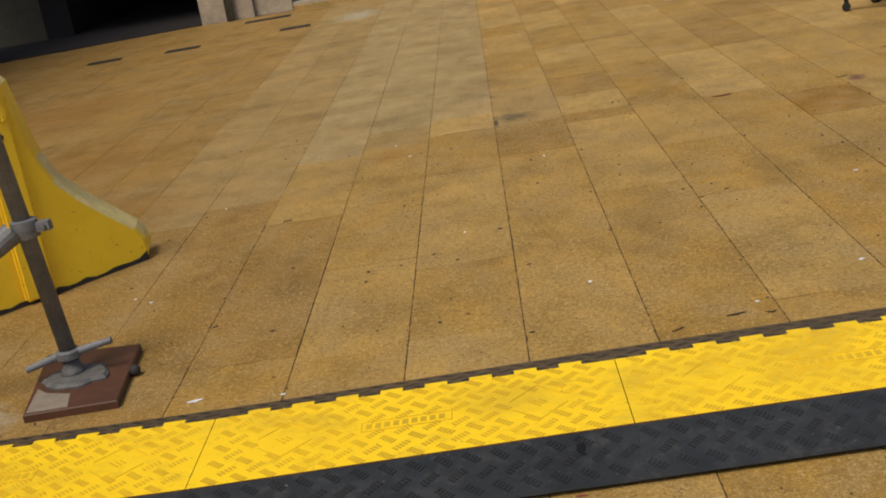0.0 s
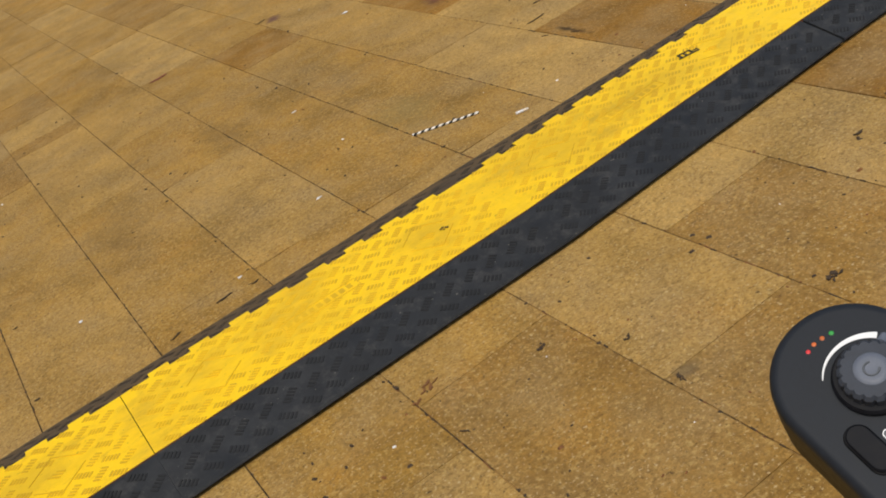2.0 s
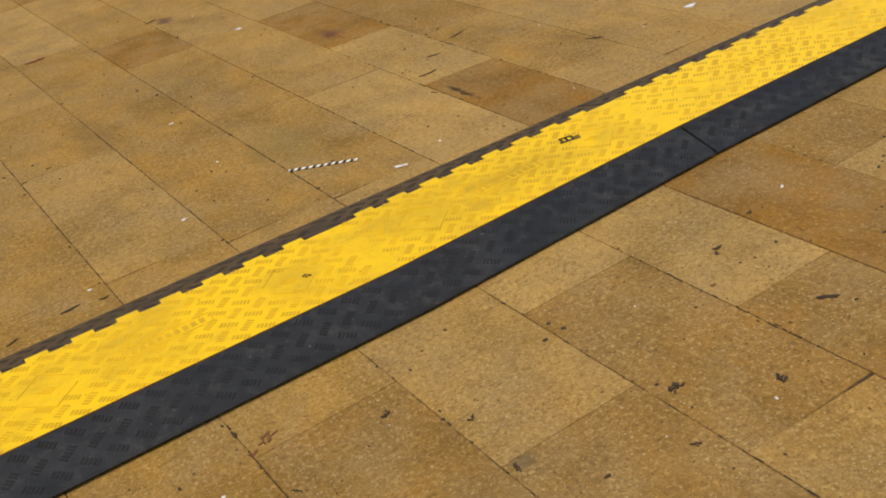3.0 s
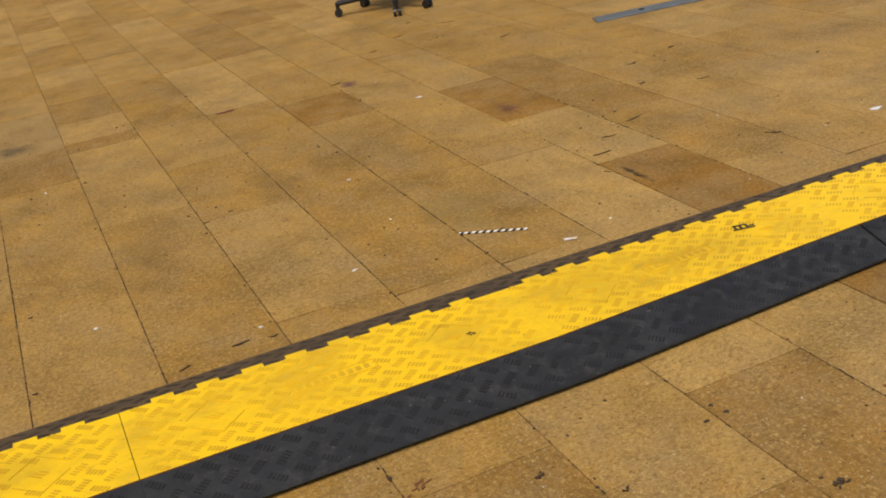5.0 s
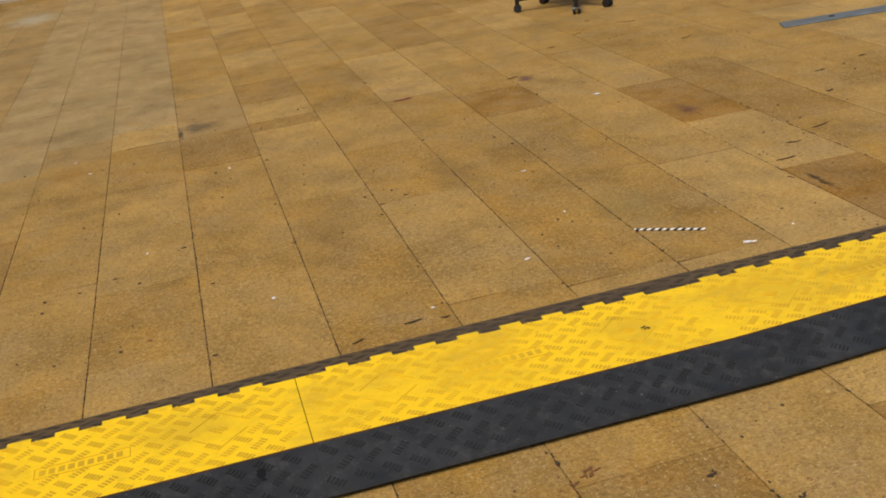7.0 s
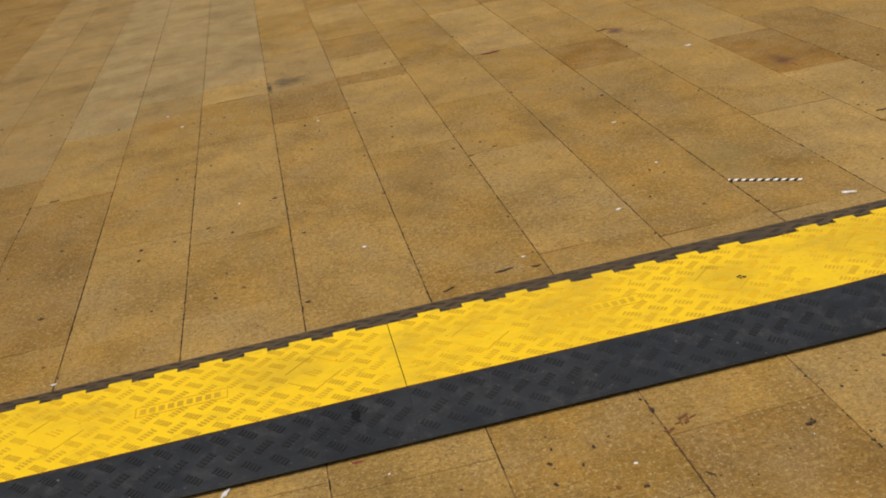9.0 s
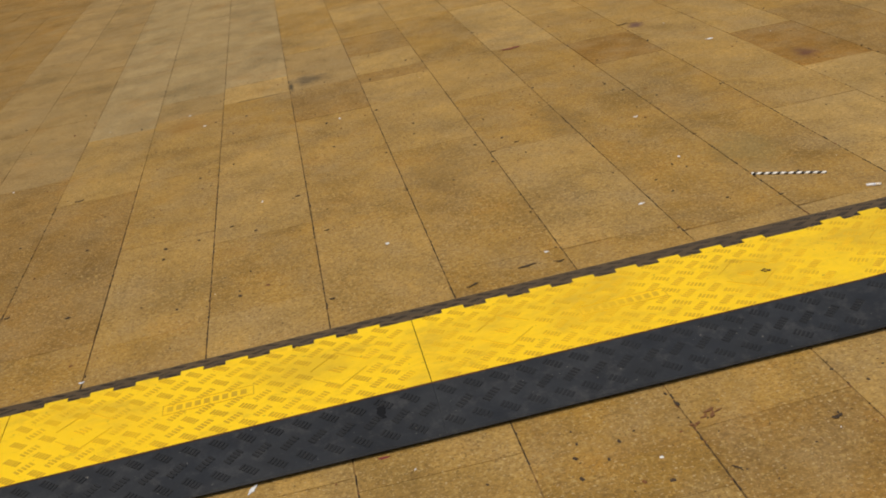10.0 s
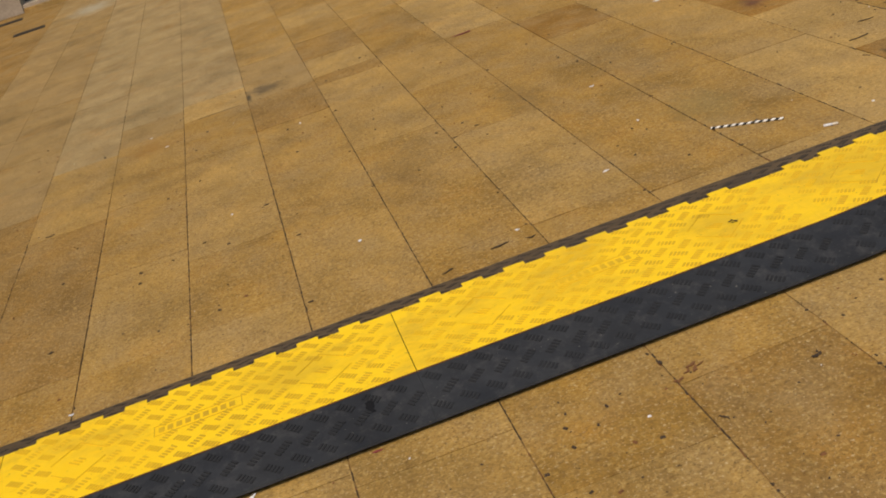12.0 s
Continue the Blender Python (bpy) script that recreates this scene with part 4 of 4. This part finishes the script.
ring("pictogram", 224, 89, 0.5, 17, 0, PRINT)
ring("pictogram", 250, 12, 40, 36, 8, PRINT, GREY_INK)
ring("pictogram", 300, 30, 52, 22, 75, PRINT, GREY_INK)
ring("pictogram", 345, 68, 22, 21, 10, PRINT, GREY_INK)
ring("pictogram", 335, 108, 20, 19, 10, PRINT, GREY_INK)
ring("pictogram", 342, 0, 6, 27, 0, PRINT, GREEN_INK)
ring("battery_bar", 268, -68, 105, 20, 0, PRINT, GREY_INK)
oblong("battery_level", 300, -68, 24, 10, GREEN_INK, pod, 0.0006)
oblong("pictogram_dash", 256, 74, 24, 3, PRINT, pod, 0.0005)
oblong("pictogram_dash", 368, 40, 12, 4, PRINT, pod, 0.0005)
# boot, stick and the white ball knob
BX, BY, BZ = 0.1026, 0.0247, 0.042
bm = bmesh.new()
add_lathe(bm, [(0.021, -0.001), (0.0205, 0.003), (0.015, 0.006), (0.016, 0.009), (0.010, 0.013), (0.006, 0.020), (0.004, 0.026)], Matrix.Translation((BX, BY * 0.55, 0)), 24)
part("rubber_boot", bm, BUTTON, pod, "", True)
bm = bmesh.new()
add_tube(bm, (BX, BY * 0.55, 0.015), (BX, BY, BZ - 0.015), 0.0035, None, 12)
part("stick", bm, STEEL, pod)
bm = bmesh.new()
bmesh.ops.create_uvsphere(bm, u_segments=40, v_segments=28, radius=0.0213, matrix=Matrix.Translation((BX, BY, BZ)))
knob = part("ball_knob", bm, BALL, pod, "white ball knob with faint grey bars", True)
bm = bmesh.new()
for k in range(3):
    a = radians(-62 + 9 * k)
    m = Matrix.Translation((BX, BY, BZ)) @ Matrix.Rotation(radians(148), 4, "Z") @ Matrix.Rotation(radians(38 + 7 * k), 4, "Y")
    add_box(bm, -0.0028, 0.0028, -0.0004, 0.0004, 0.0211, 0.0216, m)
part("knob_bar", bm, GREY_INK, knob)
# bracket and post that carry the box
bm = bmesh.new()
add_box(bm, 0.085, 0.150, -0.018, 0.018, -0.052, -0.0425, None, 0.002)
part("bracket", bm, STEEL_DARK, pod)
base = Vector((0.3261, -1.9606, 0.7688)) + pose(0, 0, 0, 14.42, 24.48, -93.67).to_3x3() @ Vector((0.12, 0.0, -0.047))
post = empty("joystick_post", pose(base.x, base.y, 0), "dark steel post that carries the joystick box", "post")
bm = bmesh.new()
add_tube(bm, (0, 0, 0.012), (0, 0, base.z), 0.011, None, 16)
part("post_tube", bm, STEEL_DARK, post, "", True)
bm = bmesh.new()
add_lathe(bm, [(0.07, 0.0), (0.07, 0.008), (0.02, 0.016)], None, 24)
part("post_foot", bm, STEEL_DARK, post)


# ---- paving slabs ----
GAP, CROSS = 0.0021, 0.0009
pavement = empty("pavement", Matrix(), "worn yellow-brown stone slabs laid in long columns", "pavement", kind="structure")
# long joints: x of each column's low side; beyond these the columns are 0.29 m wide
JOINT = {-5: -1.322, -4: -1.033, -3: -0.745, -2: -0.454, -1: -0.158, 0: 0.147, 1: 0.450, 2: 0.752, 3: 1.050, 4: 1.338, 5: 1.630, 6: 1.896}


def joint_x(col, y):
    """Where a column begins; past the ramp one joint lies a little off its line."""
    if col == 5 and y < -0.1:
        return 1.600
    if col in JOINT:
        return JOINT[col]
    return JOINT[6] + 0.29 * (col - 6) if col > 6 else JOINT[-5] + 0.29 * (col + 5)


# cross joints that are known, column by column; the rest follow a steady random bond
KNOWN = {-6: (2.40,), -5: (1.10, 2.05, 2.55), -4: (0.42, 1.70, 2.60), -3: (2.68, 3.02), -2: (2.76, 3.10), -1: (-0.54, 2.20, 2.76, 3.60), 0: (-0.78, 2.62, 2.80, 3.22), 1: (-1.24, -0.59, 1.27, 2.72),
         2: (-0.93, 2.72, 3.90), 3: (-1.19, -0.57, 1.13, 2.10, 2.55), 4: (-0.865, -0.1, 1.08, 2.20), 5: (-1.35, -0.1, 0.79, 1.47, 2.14), 6: (-0.6, -0.1, 0.5, 1.25, 2.4), 7: (0.3, 1.6)}
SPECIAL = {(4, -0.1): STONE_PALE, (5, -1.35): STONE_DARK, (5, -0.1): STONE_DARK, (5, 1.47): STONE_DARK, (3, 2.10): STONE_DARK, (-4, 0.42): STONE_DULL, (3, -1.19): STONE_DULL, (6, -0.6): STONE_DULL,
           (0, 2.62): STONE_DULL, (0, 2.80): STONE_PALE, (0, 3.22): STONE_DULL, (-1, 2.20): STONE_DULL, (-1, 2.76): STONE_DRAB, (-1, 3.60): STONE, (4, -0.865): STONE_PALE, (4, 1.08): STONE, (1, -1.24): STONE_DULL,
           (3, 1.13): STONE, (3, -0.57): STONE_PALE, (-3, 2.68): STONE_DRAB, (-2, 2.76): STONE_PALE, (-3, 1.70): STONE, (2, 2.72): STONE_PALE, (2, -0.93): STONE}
rng, behind = random.Random(5), random.Random(6)
slab_meshes = {}


def slab_data(width, length, slope, gap, mat):
    key = (round(width, 3), round(length, 3), slope, gap, mat.name)
    if key not in slab_meshes:
        bm = bmesh.new()
        w, h = (width - gap) / 2, (length - CROSS) / 2
        add_box(bm, -w, w, -h, h, -0.045, 0.0, None, 0.0006)
        for v in bm.verts:
            v.co.y += v.co.x * slope
        me = bpy.data.meshes.new("slab")
        bm.normal_update()
        bm.to_mesh(me)
        bm.free()
        me.materials.append(mat)
        slab_meshes[key] = me
    return slab_meshes[key]


far_verts, far_faces, far_mats = [], [], []
slabs = 0
for col in range(-23, 30):
    known = KNOWN.get(col, ())
    cuts = sorted(known)
    y = cuts[0] if cuts else rng.uniform(-1.2, 0)
    low = [y]
    while low[-1] > -3.4:
        low.append(low[-1] - rng.choice((0.55, 0.7, 0.9, 1.1)))
    while low[-1] > -9.5:
        low.append(low[-1] - behind.choice((0.55, 0.7, 0.9, 1.1)))
    high = [cuts[-1] if cuts else y]
    while high[-1] < 12:
        high.append(high[-1] + rng.choice((0.5, 0.62, 0.75, 0.9, 1.2)))
    lines = sorted(set(low) | set(cuts) | set(high))
    short = []
    for y0, y1 in zip(lines, lines[1:]):
        n = max(1, math.ceil((y1 - y0) / 1.45))
        short += [y0 + (y1 - y0) * k / n for k in range(n)]
    lines = short + lines[-1:]
    for y0, y1 in zip(lines, lines[1:]):
        y1 = min(y1, 9.86)
        if y1 - y0 < 0.1 or y0 > 9.8:
            continue
        mat = SPECIAL.get((col, round(y0, 3)))
        x0, x1 = joint_x(col, y0), joint_x(col + 1, y0)
        x, slope = (x0 + x1) / 2, 0.05 if y0 < -0.3 and col > 0 else 0.0
        draw = behind if y0 < -4.5 else rng
        if mat is None:
            roll = draw.random()
            mat = STONE
            if y0 > 2.5 and -4 <= col <= -2:
                mat = STONE_GREY
            elif y0 > 2.0 and -7 <= col <= -5:
                mat = STONE_DRAB
            elif roll < 0.04:
                mat = STONE_DARK
            elif roll < 0.16:
                mat = STONE_DULL
            elif roll < 0.26:
                mat = STONE_PALE
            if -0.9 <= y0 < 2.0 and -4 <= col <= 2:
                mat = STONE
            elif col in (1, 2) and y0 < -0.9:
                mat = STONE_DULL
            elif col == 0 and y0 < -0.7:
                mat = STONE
            elif col <= -5 and y0 < 1.7:
                mat = STONE_DULL
            elif col in (0, 1, 2, 3, 4) and mat is STONE_DARK:
                mat = STONE
            if col <= -5:
                mat = STONE_DULL if y0 < 1.7 else STONE_DRAB if col >= -6 else STONE_DULL
        gap, cross = (0.0004, 0.0002) if col <= -5 else (0.0008, 0.0004) if col <= -3 and y0 > 1.5 else (0.0007, 0.0004) if col >= 6 or (col == 5 and y0 > 0.7) else (0.0015, CROSS) if y0 > 2.4 or (col == 4 and y0 > 1) else (GAP, CROSS)
        dz = draw.uniform(-0.0005, 0.0007)
        tilt = draw.uniform(-0.035, 0.035)
        if -1.35 < x < 2.45 and -1.9 < y0 < 6 and slabs < 300:
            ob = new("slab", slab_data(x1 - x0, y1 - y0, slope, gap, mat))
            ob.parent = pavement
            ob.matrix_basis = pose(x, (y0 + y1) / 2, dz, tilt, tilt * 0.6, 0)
            slabs += 1
        else:
            k = len(far_verts)
            w = (x1 - x0 - gap) / 2
            for z, i in ((-0.045, 0.0), (dz, 0.0006)):
                far_verts += [(x - w + i, y0 + cross / 2 + i, z), (x + w - i, y0 + cross / 2 + i, z), (x + w - i, y1 - cross / 2 - i, z), (x - w + i, y1 - cross / 2 - i, z)]
            for f in ((4, 5, 6, 7), (0, 1, 5, 4), (1, 2, 6, 5), (2, 3, 7, 6), (3, 0, 4, 7)):
                far_faces.append([k + v for v in f])
                far_mats.append(STONES.index(mat))
me = bpy.data.meshes.new("far_slabs")
me.from_pydata(far_verts, [], far_faces)
for mm in STONES:
    me.materials.append(mm)
me.polygons.foreach_set("material_index", far_mats)
far = new("far_slabs", me)
far.parent = pavement
tagged(far, kind="stuff")
